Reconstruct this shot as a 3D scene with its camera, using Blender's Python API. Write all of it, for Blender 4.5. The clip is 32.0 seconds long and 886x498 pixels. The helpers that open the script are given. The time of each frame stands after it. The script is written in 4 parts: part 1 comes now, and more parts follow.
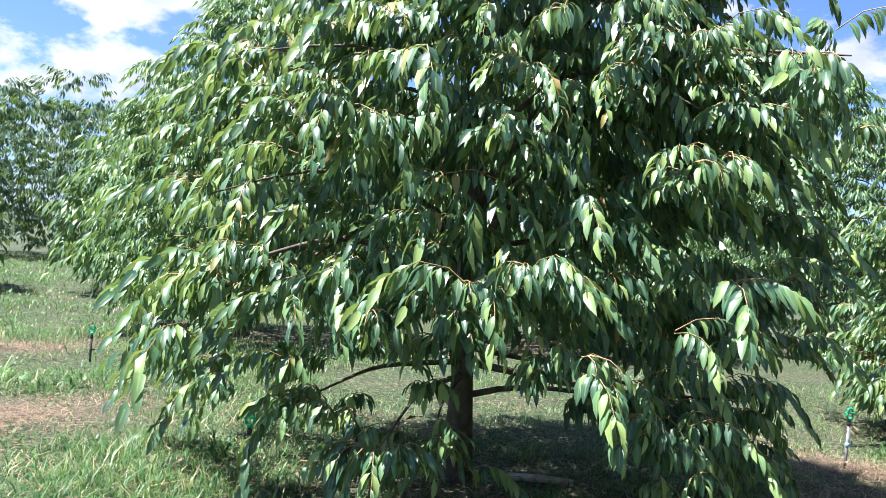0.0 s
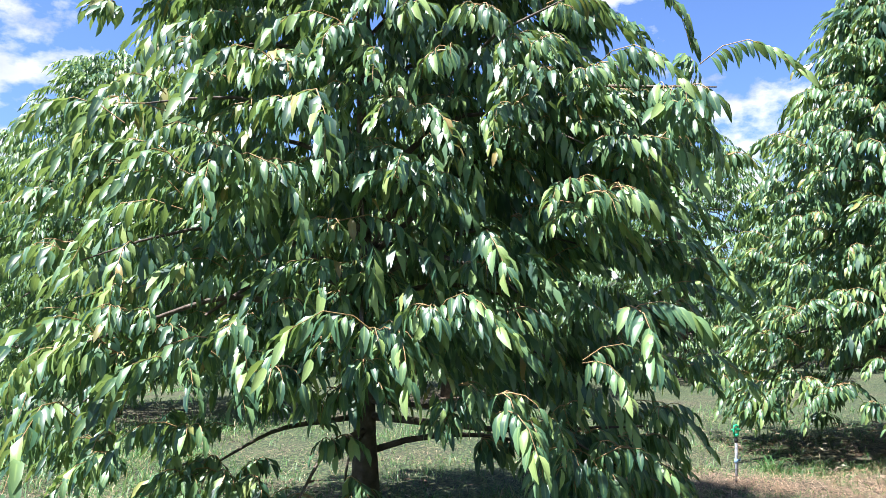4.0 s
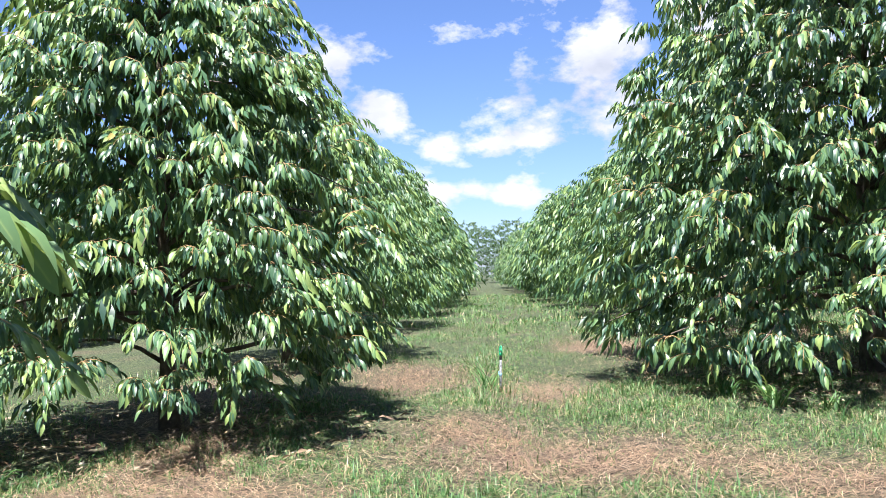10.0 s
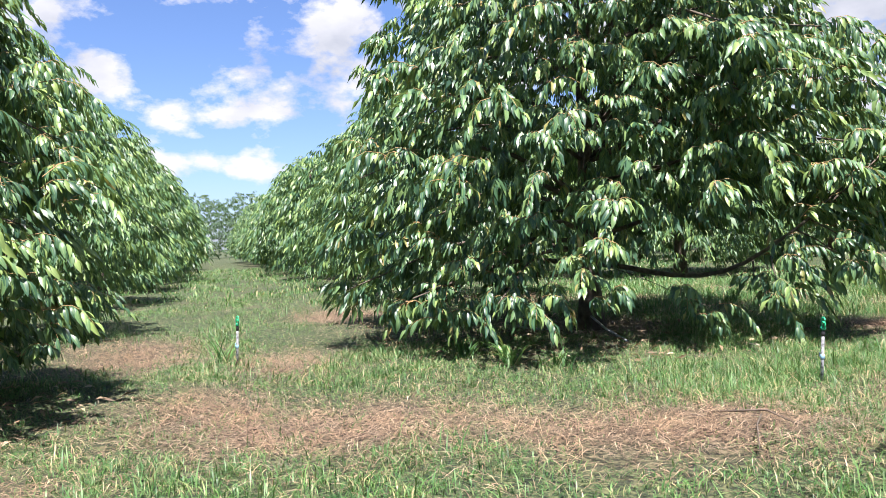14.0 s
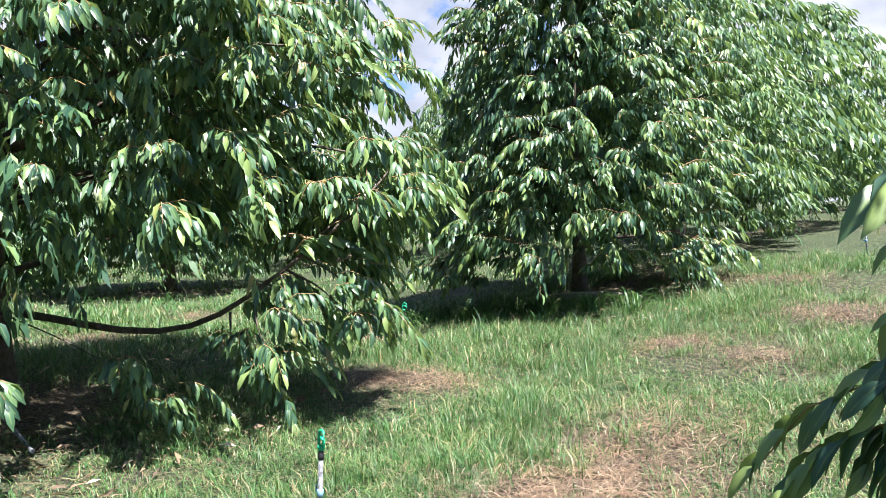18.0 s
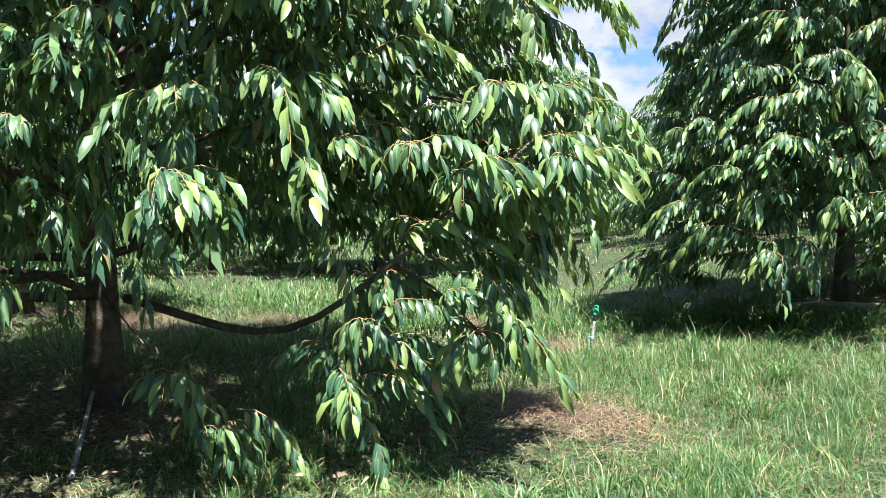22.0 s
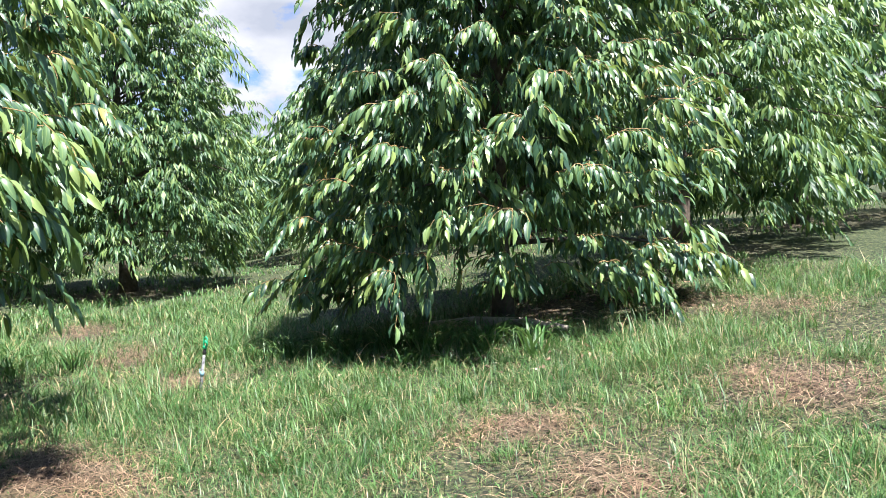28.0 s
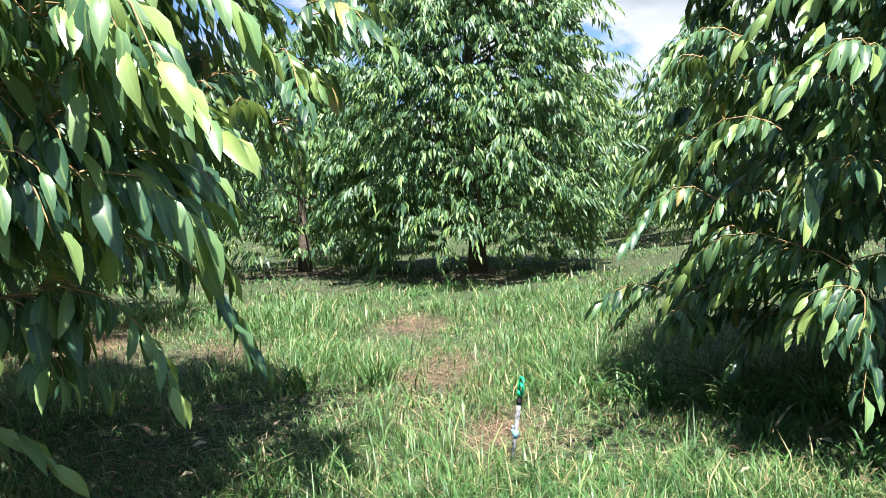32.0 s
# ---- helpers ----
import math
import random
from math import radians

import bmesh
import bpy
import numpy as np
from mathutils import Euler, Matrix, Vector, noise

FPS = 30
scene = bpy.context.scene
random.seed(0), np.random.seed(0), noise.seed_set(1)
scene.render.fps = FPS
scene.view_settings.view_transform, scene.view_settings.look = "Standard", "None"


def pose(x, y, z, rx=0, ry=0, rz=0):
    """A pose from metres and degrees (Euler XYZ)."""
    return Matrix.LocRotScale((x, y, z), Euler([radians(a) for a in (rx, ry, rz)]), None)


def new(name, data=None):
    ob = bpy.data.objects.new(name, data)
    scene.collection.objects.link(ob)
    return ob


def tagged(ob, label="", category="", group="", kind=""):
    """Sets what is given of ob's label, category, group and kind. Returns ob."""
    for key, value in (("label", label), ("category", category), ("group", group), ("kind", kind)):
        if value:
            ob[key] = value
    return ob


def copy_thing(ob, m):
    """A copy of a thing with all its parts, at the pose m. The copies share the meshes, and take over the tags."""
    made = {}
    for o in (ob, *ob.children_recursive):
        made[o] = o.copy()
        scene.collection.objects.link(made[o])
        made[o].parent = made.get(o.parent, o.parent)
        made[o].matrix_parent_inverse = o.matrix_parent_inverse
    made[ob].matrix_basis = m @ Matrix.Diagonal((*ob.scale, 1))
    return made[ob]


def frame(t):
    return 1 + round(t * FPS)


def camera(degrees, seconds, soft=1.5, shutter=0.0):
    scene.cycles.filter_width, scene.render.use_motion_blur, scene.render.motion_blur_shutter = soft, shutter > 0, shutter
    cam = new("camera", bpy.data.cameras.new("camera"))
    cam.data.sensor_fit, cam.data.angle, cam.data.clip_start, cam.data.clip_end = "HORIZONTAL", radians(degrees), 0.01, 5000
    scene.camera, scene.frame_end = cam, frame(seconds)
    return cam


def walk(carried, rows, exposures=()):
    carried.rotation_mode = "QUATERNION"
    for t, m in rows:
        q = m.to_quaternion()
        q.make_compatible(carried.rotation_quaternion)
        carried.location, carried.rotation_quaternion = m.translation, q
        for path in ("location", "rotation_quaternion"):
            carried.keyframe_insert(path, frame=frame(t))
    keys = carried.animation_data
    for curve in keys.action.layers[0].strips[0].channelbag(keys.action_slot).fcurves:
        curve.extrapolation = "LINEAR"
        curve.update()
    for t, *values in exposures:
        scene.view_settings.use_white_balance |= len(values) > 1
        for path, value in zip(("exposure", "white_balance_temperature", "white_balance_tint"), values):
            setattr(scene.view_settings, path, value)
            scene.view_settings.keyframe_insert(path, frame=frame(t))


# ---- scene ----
cam = camera(58.0, 32.0, soft=0.7)
ROWS = [
    (0.0, -0.005, -0.674, 1.655, 4.97, 0.25, -4.11),
    (0.5, -0.025, -0.620, 1.654, -0.57, -0.22, -4.67),
    (1.0, -0.058, -0.638, 1.660, -3.66, -0.75, -4.36),
    (1.5, -0.092, -0.633, 1.664, -4.43, -0.77, -4.01),
    (2.0, -0.115, -0.619, 1.666, -3.50, -0.50, -3.72),
    (2.5, -0.129, -0.636, 1.654, -1.49, -0.55, -2.68),
    (3.0, -0.122, -0.596, 1.648, 4.10, -1.65, 0.27),
    (3.5, -0.120, -0.602, 1.641, 3.27, -0.49, -0.09),
    (4.0, -0.140, -0.593, 1.597, -3.91, 4.54, 0.45),
    (4.5, -0.180, -0.553, 1.615, -13.94, 5.79, 0.90),
    (6.5, -0.107, -0.264, 1.540, -22.31, 3.25, 1.99),
    (7.0, -0.109, -0.041, 1.568, -22.51, 3.16, 1.97),
    (7.5, -0.151, 0.341, 1.494, -27.46, 2.69, 1.13),
    (8.0, -0.099, 0.700, 1.497, -33.04, 1.48, 2.40),
    (8.5, 0.041, 1.089, 1.494, -33.48, 1.43, 3.96),
    (9.0, 0.136, 1.297, 1.463, -38.32, 1.21, 3.34),
    (9.5, 0.221, 1.554, 1.412, -50.11, 1.83, 3.11),
    (10.0, 0.329, 1.570, 1.418, -60.03, 1.91, 2.18),
    (10.5, 0.357, 1.578, 1.417, -63.64, 1.12, 0.50),
    (11.0, 0.353, 1.555, 1.431, -65.61, 0.36, 0.25),
    (11.5, 0.358, 1.526, 1.420, -72.11, 0.07, 0.16),
    (12.0, 0.356, 1.506, 1.410, -78.99, -0.16, -0.03),
    (12.5, 0.361, 1.498, 1.400, -84.76, 0.22, -0.32),
    (13.0, 0.360, 1.553, 1.390, -86.25, 0.82, -0.52),
    (13.5, 0.418, 1.658, 1.363, -82.37, 0.61, 0.41),
    (14.0, 0.665, 1.774, 1.303, -78.80, -0.58, 2.25),
    (14.5, 1.083, 1.869, 1.330, -83.25, -0.63, 4.33),
    (15.0, 1.513, 1.960, 1.313, -95.03, -1.75, 3.92),
    (15.5, 1.969, 1.860, 1.360, -102.96, -2.57, 5.31),
    (17.5, 3.411, 1.283, 1.633, -113.07, -3.40, 1.72),
    (18.0, 3.760, 0.984, 1.633, -113.04, -1.96, 1.62),
    (18.5, 4.171, 0.701, 1.603, -112.98, -3.26, 1.87),
    (19.0, 4.486, 0.405, 1.597, -111.17, -4.35, 0.59),
    (19.5, 4.843, 0.100, 1.612, -109.24, -3.73, 0.79),
    (20.0, 5.255, -0.118, 1.606, -109.91, -3.41, 0.24),
    (20.5, 5.442, -0.158, 1.644, -109.10, -3.57, 0.33),
    (21.0, 5.466, -0.198, 1.641, -104.94, -3.52, 0.03),
    (21.5, 5.451, -0.241, 1.628, -98.49, -3.47, -0.16),
    (22.0, 5.429, -0.264, 1.626, -95.09, -3.04, 0.40),
    (22.5, 5.446, -0.254, 1.655, -99.03, -2.74, 0.46),
    (23.0, 5.462, -0.232, 1.643, -100.91, -2.43, 0.47),
    (23.5, 5.467, -0.245, 1.595, -103.36, -1.96, 0.40),
    (24.0, 5.525, -0.264, 1.616, -108.35, -1.81, -0.05),
    (24.5, 5.657, -0.442, 1.580, -119.04, -2.43, -0.46),
    (26.5, 5.769, -2.724, 1.705, -102.86, -4.40, 2.43),
    (27.0, 5.759, -2.745, 1.707, -95.32, -4.23, 2.56),
    (27.5, 5.759, -2.759, 1.706, -99.69, -3.79, 2.09),
    (28.0, 5.778, -2.781, 1.711, -105.06, -2.92, 1.95),
    (28.5, 5.803, -2.796, 1.693, -100.53, -2.00, 2.38),
    (29.0, 5.908, -2.818, 1.663, -91.01, -3.67, 3.24),
    (29.5, 6.218, -2.739, 1.621, -86.80, -5.26, 3.28),
    (30.0, 6.738, -2.765, 1.605, -88.34, -6.07, 3.48),
    (30.5, 7.399, -2.919, 1.659, -83.49, -4.57, 3.89),
    (31.0, 7.935, -2.951, 1.648, -82.74, -4.19, 2.63),
    (31.5, 8.356, -2.933, 1.727, -82.44, -3.43, 1.31),
    (32.0, 8.793, -2.989, 1.674, -79.13, -3.78, 2.25),
]
walk(cam, [(t, pose(x, y, z, 90 + pitch, roll, yaw)) for t, x, y, z, yaw, pitch, roll in ROWS],
     exposures=[(0.0, 1.98, 5950, 15), (9.0, 1.90, 6100, 16), (14.0, 1.78, 6350, 17), (18.0, 1.89, 6100, 16), (22.0, 1.90, 6250, 11), (28.0, 1.82, 6250, 15), (32.0, 1.90, 6300, 10)])


# ---- world, sun, exposure ----
SUN_FROM = Vector((-0.42, -0.17, 1.0)).normalized()
world = bpy.data.worlds.new("sky")
scene.world = world
world.use_nodes = True
wn, wl = world.node_tree.nodes, world.node_tree.links
wn.clear()
sky = wn.new("ShaderNodeTexSky")
sky.sky_type, sky.sun_disc = "NISHITA", False
sky.sun_elevation = math.asin(SUN_FROM.z)
sky.sun_rotation = math.atan2(SUN_FROM.x, SUN_FROM.y)
sky.air_density, sky.dust_density, sky.ozone_density = 1.0, 0.6, 1.6
geo = wn.new("ShaderNodeTexCoord")
mapping = wn.new("ShaderNodeMapping")
mapping.inputs["Scale"].default_value = (1.0, 1.0, 1.75)
mapping.inputs["Location"].default_value = (0.35, 0.1, 0.0)
wl.new(geo.outputs["Generated"], mapping.inputs["Vector"])


def sky_node(kind, operation, *given):
    """A math node of the sky; each input is a number, a vector or another node's output."""
    nd = wn.new(kind)
    nd.operation = operation
    for k, v in enumerate(given):
        if isinstance(v, (int, float, tuple)):
            nd.inputs[k].default_value = v
        else:
            wl.new(v, nd.inputs[k])
    return nd.outputs["Value"] if operation in ("DOT_PRODUCT", "LENGTH") else nd.outputs[0]


def sky_noise(scale, detail, rough):
    nd = wn.new("ShaderNodeTexNoise")
    nd.inputs["Scale"].default_value, nd.inputs["Detail"].default_value, nd.inputs["Roughness"].default_value = scale, detail, rough
    wl.new(mapping.outputs[0], nd.inputs["Vector"])
    return nd.outputs[0]


# heaps of fair-weather cloud: direction, half width, half height
HEAPS = [
    (-0.483, 0.859, 0.173, 0.085, 0.055), (-0.546, 0.824, 0.152, 0.050, 0.038), (0.354, 0.905, 0.236, 0.055, 0.045),
    (0.340, 0.929, 0.150, 0.075, 0.055), (-0.441, 0.862, 0.255, 0.090, 0.040), (0.240, 0.908, 0.344, 0.070, 0.030),
    (0.811, 0.551, 0.196, 0.060, 0.042), (0.881, 0.446, 0.155, 0.078, 0.034), (0.767, 0.584, 0.266, 0.092, 0.057),
    (0.880, 0.463, 0.106, 0.095, 0.025), (0.474, 0.845, 0.235, 0.065, 0.060), (0.926, 0.287, 0.246, 0.070, 0.085),
    (0.834, 0.521, 0.115, 0.060, 0.028), (0.930, -0.285, 0.240, 0.120, 0.080), (0.958, -0.263, 0.130, 0.070, 0.055),
    (0.987, -0.046, 0.160, 0.100, 0.060),
]
way = geo.outputs["Generated"]
heaped = -1.0
for x, y, z, wide, high in HEAPS:
    off = sky_node("ShaderNodeVectorMath", "SUBTRACT", way, (x, y, z))
    off = sky_node("ShaderNodeVectorMath", "MULTIPLY", off, (1 / wide, 1 / wide, 1 / high))
    near = sky_node("ShaderNodeMath", "SUBTRACT", 1.0, sky_node("ShaderNodeVectorMath", "LENGTH", off))
    heaped = sky_node("ShaderNodeMath", "MAXIMUM", near, heaped)
bank = sky_node("ShaderNodeVectorMath", "DOT_PRODUCT", way, (0.75, -0.60, 0.0))
bank = sky_node("ShaderNodeMath", "MULTIPLY_ADD", bank, 3.0, -1.45)
heaped = sky_node("ShaderNodeMath", "MAXIMUM", heaped, bank)
drift = sky_node("ShaderNodeMath", "MULTIPLY_ADD", sky_noise(3.4, 6.0, 0.52), 7.0, -4.1)
heaped = sky_node("ShaderNodeMath", "MAXIMUM", heaped, drift)
heaped = sky_node("ShaderNodeMath", "MINIMUM", heaped, 1.0)
ragged = sky_node("ShaderNodeMath", "MULTIPLY_ADD", sky_noise(11.0, 10.0, 0.58), 3.4, -1.75)
body = sky_node("ShaderNodeMath", "MULTIPLY_ADD", heaped, 0.62, ragged)
cover = wn.new("ShaderNodeValToRGB")
cover.color_ramp.elements[0].position, cover.color_ramp.elements[1].position = 0.0, 0.42
wl.new(body, cover.inputs[0])
shade_ramp = wn.new("ShaderNodeValToRGB")
shade_ramp.color_ramp.elements[0].position, shade_ramp.color_ramp.elements[1].position = 0.36, 0.56
shade_ramp.color_ramp.elements[0].color = (5.6, 6.1, 6.9, 1)
shade_ramp.color_ramp.elements[1].color = (9.6, 9.8, 10.0, 1)
wl.new(sky_noise(6.0, 7.0, 0.5), shade_ramp.inputs[0])
blend = wn.new("ShaderNodeMix")
blend.data_type = "RGBA"
wl.new(cover.outputs[0], blend.inputs[0])
deep = wn.new("ShaderNodeMix")
deep.data_type, deep.blend_type = "RGBA", "MULTIPLY"
deep.inputs[0].default_value = 1.0
deep.inputs[7].default_value = (1.15, 1.35, 1.75, 1)
wl.new(sky.outputs[0], deep.inputs[6])
wl.new(deep.outputs[2], blend.inputs[6])
wl.new(shade_ramp.outputs[0], blend.inputs[7])
back = wn.new("ShaderNodeBackground")
back.inputs["Strength"].default_value = 0.032
wl.new(blend.outputs[2], back.inputs["Color"])
wout = wn.new("ShaderNodeOutputWorld")
wl.new(back.outputs[0], wout.inputs["Surface"])

sun = new("sun", bpy.data.lights.new("sun", "SUN"))
sun.data.energy, sun.data.angle, sun.data.color = 5.0, radians(0.55), (1.0, 0.955, 0.88)
sun.matrix_world = Matrix.Translation((0, 0, 30)) @ (-SUN_FROM).to_track_quat("-Z", "Y").to_matrix().to_4x4()


# ---- materials ----
def base_material(name):
    m = bpy.data.materials.new(name)
    m.use_nodes = True
    nt = m.node_tree
    return m, nt.nodes, nt.links, nt.nodes["Principled BSDF"]


def ramp(nodes, stops):
    r = nodes.new("ShaderNodeValToRGB")
    el = r.color_ramp.elements
    while len(el) < len(stops):
        el.new(0.5)
    for e, (p, c) in zip(el, stops):
        e.position, e.color = p, (*c, 1)
    return r


def noise_tex(nodes, links, scale, detail=5.0, coords="Object"):
    tc = nodes.new("ShaderNodeTexCoord")
    n = nodes.new("ShaderNodeTexNoise")
    n.inputs["Scale"].default_value, n.inputs["Detail"].default_value = scale, detail
    links.new(tc.outputs[coords], n.inputs["Vector"])
    return n


def leafy(name, stops, rough=0.38, through_light=0.3, glow=(0.30, 0.45, 0.05), spec=0.35):
    """A thin leaf: glossy skin over a body that lets some light through; each leaf has its own tone."""
    m, n, l, p = base_material(name)
    g = n.new("ShaderNodeNewGeometry")
    r = ramp(n, stops)
    l.new(g.outputs["Random Per Island"], r.inputs[0])
    mottled = noise_tex(n, l, 3.2, 5.0)
    mr = ramp(n, [(0.32, (0.70, 0.74, 0.76)), (0.68, (1.25, 1.18, 1.05))])
    l.new(mottled.outputs[0], mr.inputs[0])
    mul = n.new("ShaderNodeMix")
    mul.data_type, mul.blend_type = "RGBA", "MULTIPLY"
    mul.inputs[0].default_value = 1.0
    l.new(r.outputs[0], mul.inputs[6])
    l.new(mr.outputs[0], mul.inputs[7])
    rib = n.new("ShaderNodeAttribute")
    rib.attribute_name = "rib"
    ribbed = ramp(n, [(0.78, (0, 0, 0)), (1.0, (0.5, 0.5, 0.5))])
    l.new(rib.outputs["Fac"], ribbed.inputs[0])
    pale = n.new("ShaderNodeMix")
    pale.data_type = "RGBA"
    l.new(ribbed.outputs[0], pale.inputs[0])
    l.new(mul.outputs[2], pale.inputs[6])
    pale.inputs[7].default_value = (0.30, 0.40, 0.13, 1)
    l.new(pale.outputs[2], p.inputs["Base Color"])
    p.inputs["Roughness"].default_value = rough
    p.inputs["Specular IOR Level"].default_value = spec
    tr = n.new("ShaderNodeBsdfTranslucent")
    tint = n.new("ShaderNodeMix")
    tint.data_type, tint.blend_type = "RGBA", "MIX"
    tint.inputs[0].default_value = 0.5
    l.new(mul.outputs[2], tint.inputs[6])
    tint.inputs[7].default_value = (*glow, 1)
    l.new(tint.outputs[2], tr.inputs["Color"])
    mix = n.new("ShaderNodeMixShader")
    mix.inputs[0].default_value = through_light
    l.new(p.outputs[0], mix.inputs[1])
    l.new(tr.outputs[0], mix.inputs[2])
    l.new(mix.outputs[0], n["Material Output"].inputs["Surface"])
    return m


def plain(name, stops, scale, rough=0.8, bump=0.3, metallic=0.0, detail=6.0):
    m, n, l, p = base_material(name)
    a = noise_tex(n, l, scale, detail)
    r = ramp(n, stops)
    l.new(a.outputs[0], r.inputs[0])
    l.new(r.outputs[0], p.inputs["Base Color"])
    p.inputs["Roughness"].default_value, p.inputs["Metallic"].default_value = rough, metallic
    if bump:
        b = n.new("ShaderNodeBump")
        b.inputs["Strength"].default_value, b.inputs["Distance"].default_value = bump, 0.01
        fine = noise_tex(n, l, scale * 4, 4.0)
        l.new(fine.outputs[0], b.inputs["Height"])
        l.new(b.outputs[0], p.inputs["Normal"])
    return m


# extra blue in the base tones paints in the sky's sheen
LEAF = leafy("durian_leaf", [(0.0, (0.021, 0.064, 0.046)), (0.35, (0.050, 0.122, 0.068)), (0.70, (0.118, 0.216, 0.092)), (0.97, (0.235, 0.328, 0.105)), (1.0, (0.28, 0.20, 0.08))], rough=0.40, through_light=0.25, glow=(0.40, 0.55, 0.10), spec=0.5)
# same foliage further off; haze and sunlight are put into its tones
LEAF_FAR = leafy("distant_leaf", [(0.0, (0.028, 0.078, 0.046)), (0.5, (0.074, 0.160, 0.072)), (1.0, (0.200, 0.295, 0.092))], rough=0.46, through_light=0.26, glow=(0.36, 0.52, 0.10), spec=0.4)
LEAF_WOOD = leafy("forest_leaf", [(0.0, (0.024, 0.056, 0.036)), (0.6, (0.046, 0.095, 0.055)), (1.0, (0.085, 0.145, 0.075))], rough=0.5)
TWIG = plain("young_twig", [(0.3, (0.22, 0.13, 0.055)), (0.7, (0.38, 0.25, 0.11))], 30, 0.7, 0.0)
BARK = plain("bark", [(0.3, (0.055, 0.042, 0.032)), (0.6, (0.12, 0.095, 0.072)), (0.8, (0.20, 0.18, 0.15))], 14, 0.9, 0.8)
GRASS = leafy("grass_blade", [(0.0, (0.020, 0.070, 0.022)), (0.40, (0.062, 0.158, 0.046)), (0.76, (0.125, 0.228, 0.078)), (0.90, (0.24, 0.23, 0.12)), (1.0, (0.42, 0.34, 0.21))], rough=0.45, through_light=0.24, glow=(0.24, 0.44, 0.10))
STRAW = leafy("cut_dry_grass", [(0.0, (0.070, 0.044, 0.030)), (0.5, (0.205, 0.138, 0.094)), (0.85, (0.36, 0.26, 0.18)), (1.0, (0.52, 0.43, 0.31))], rough=0.65, through_light=0.12, glow=(0.5, 0.36, 0.24))
LITTER = leafy("fallen_leaf", [(0.0, (0.10, 0.065, 0.045)), (0.6, (0.25, 0.18, 0.12)), (1.0, (0.52, 0.44, 0.32))], rough=0.7, through_light=0.1, glow=(0.5, 0.35, 0.18))


def ground_material():
    m, n, l, p = base_material("field_ground")
    big = noise_tex(n, l, 0.55, 4.0)
    fine = noise_tex(n, l, 26.0, 9.0)
    earth = ramp(n, [(0.36, (0.022, 0.015, 0.010)), (0.5, (0.080, 0.056, 0.038)), (0.66, (0.22, 0.16, 0.105))])
    # green is darkened to paint in the shade on soil between blades
    green = ramp(n, [(0.38, (0.008, 0.015, 0.005)), (0.5, (0.030, 0.050, 0.016)), (0.64, (0.10, 0.115, 0.045))])
    l.new(fine.outputs[0], earth.inputs[0])
    l.new(fine.outputs[0], green.inputs[0])
    att = n.new("ShaderNodeAttribute")
    att.attribute_name = "bare"
    add = n.new("ShaderNodeMath")
    add.operation = "ADD"
    rb = ramp(n, [(0.50, (0, 0, 0)), (0.70, (0.5, 0.5, 0.5))])
    l.new(big.outputs[0], rb.inputs[0])
    l.new(rb.outputs[0], add.inputs[0])
    l.new(att.outputs["Fac"], add.inputs[1])
    add.use_clamp = True
    mix = n.new("ShaderNodeMix")
    mix.data_type = "RGBA"
    l.new(add.outputs[0], mix.inputs[0])
    l.new(green.outputs[0], mix.inputs[6])
    l.new(earth.outputs[0], mix.inputs[7])
    l.new(mix.outputs[2], p.inputs["Base Color"])
    p.inputs["Roughness"].default_value = 0.95
    b = n.new("ShaderNodeBump")
    b.inputs["Strength"].default_value, b.inputs["Distance"].default_value = 0.9, 0.03
    grit = noise_tex(n, l, 70.0, 6.0)
    l.new(grit.outputs[0], b.inputs["Height"])
    l.new(b.outputs[0], p.inputs["Normal"])
    return m


GROUND = ground_material()
PVC = plain("grey_pvc", [(0.38, (0.05, 0.05, 0.05)), (0.46, (0.16, 0.17, 0.18)), (0.58, (0.30, 0.31, 0.33)), (0.68, (0.10, 0.10, 0.09))], 26, 0.5, 0.1)
PVC_BLUE = plain("blue_pvc", [(0.3, (0.16, 0.30, 0.42)), (0.7, (0.26, 0.42, 0.55))], 22, 0.4, 0.1)
GREEN_PLASTIC = plain("green_plastic", [(0.3, (0.01, 0.30, 0.14)), (0.7, (0.02, 0.46, 0.22))], 20, 0.4, 0.0)
BLACK_PLASTIC = plain("black_plastic", [(0.3, (0.012, 0.012, 0.014)), (0.7, (0.03, 0.03, 0.032))], 20, 0.5, 0.1)
DRY_WOOD = plain("weathered_wood", [(0.3, (0.22, 0.19, 0.15)), (0.6, (0.42, 0.37, 0.30)), (0.8, (0.60, 0.55, 0.47))], 18, 0.85, 0.6)


# ---- mesh helpers ----
def soup(name, verts, tris, mats, index=None, smooth=True):
    """One mesh from arrays of corners and triangles."""
    me = bpy.data.meshes.new(name)
    v = np.ascontiguousarray(verts, dtype=np.float32)
    f = np.ascontiguousarray(tris, dtype=np.int32)
    me.vertices.add(len(v))
    me.vertices.foreach_set("co", v.ravel())
    me.loops.add(f.size)
    me.loops.foreach_set("vertex_index", f.ravel())
    me.polygons.add(len(f))
    me.polygons.foreach_set("loop_start", np.arange(0, f.size, 3, dtype=np.int32))
    me.polygons.foreach_set("loop_total", np.full(len(f), 3, dtype=np.int32))
    for m in mats:
        me.materials.append(m)
    if index is not None:
        me.polygons.foreach_set("material_index", np.ascontiguousarray(index, dtype=np.int32))
    me.polygons.foreach_set("use_smooth", np.full(len(f), smooth, dtype=bool))
    me.update(calc_edges=True)
    return me


def ribs(me, tris, kinds):
    """Marks the middle line of every leaf in the mesh."""
    uses = np.bincount(tris[kinds == 0].ravel(), minlength=len(me.vertices))
    me.attributes.new("rib", "FLOAT", "POINT").data.foreach_set("value", (uses >= 4).astype(np.float32))
    return me


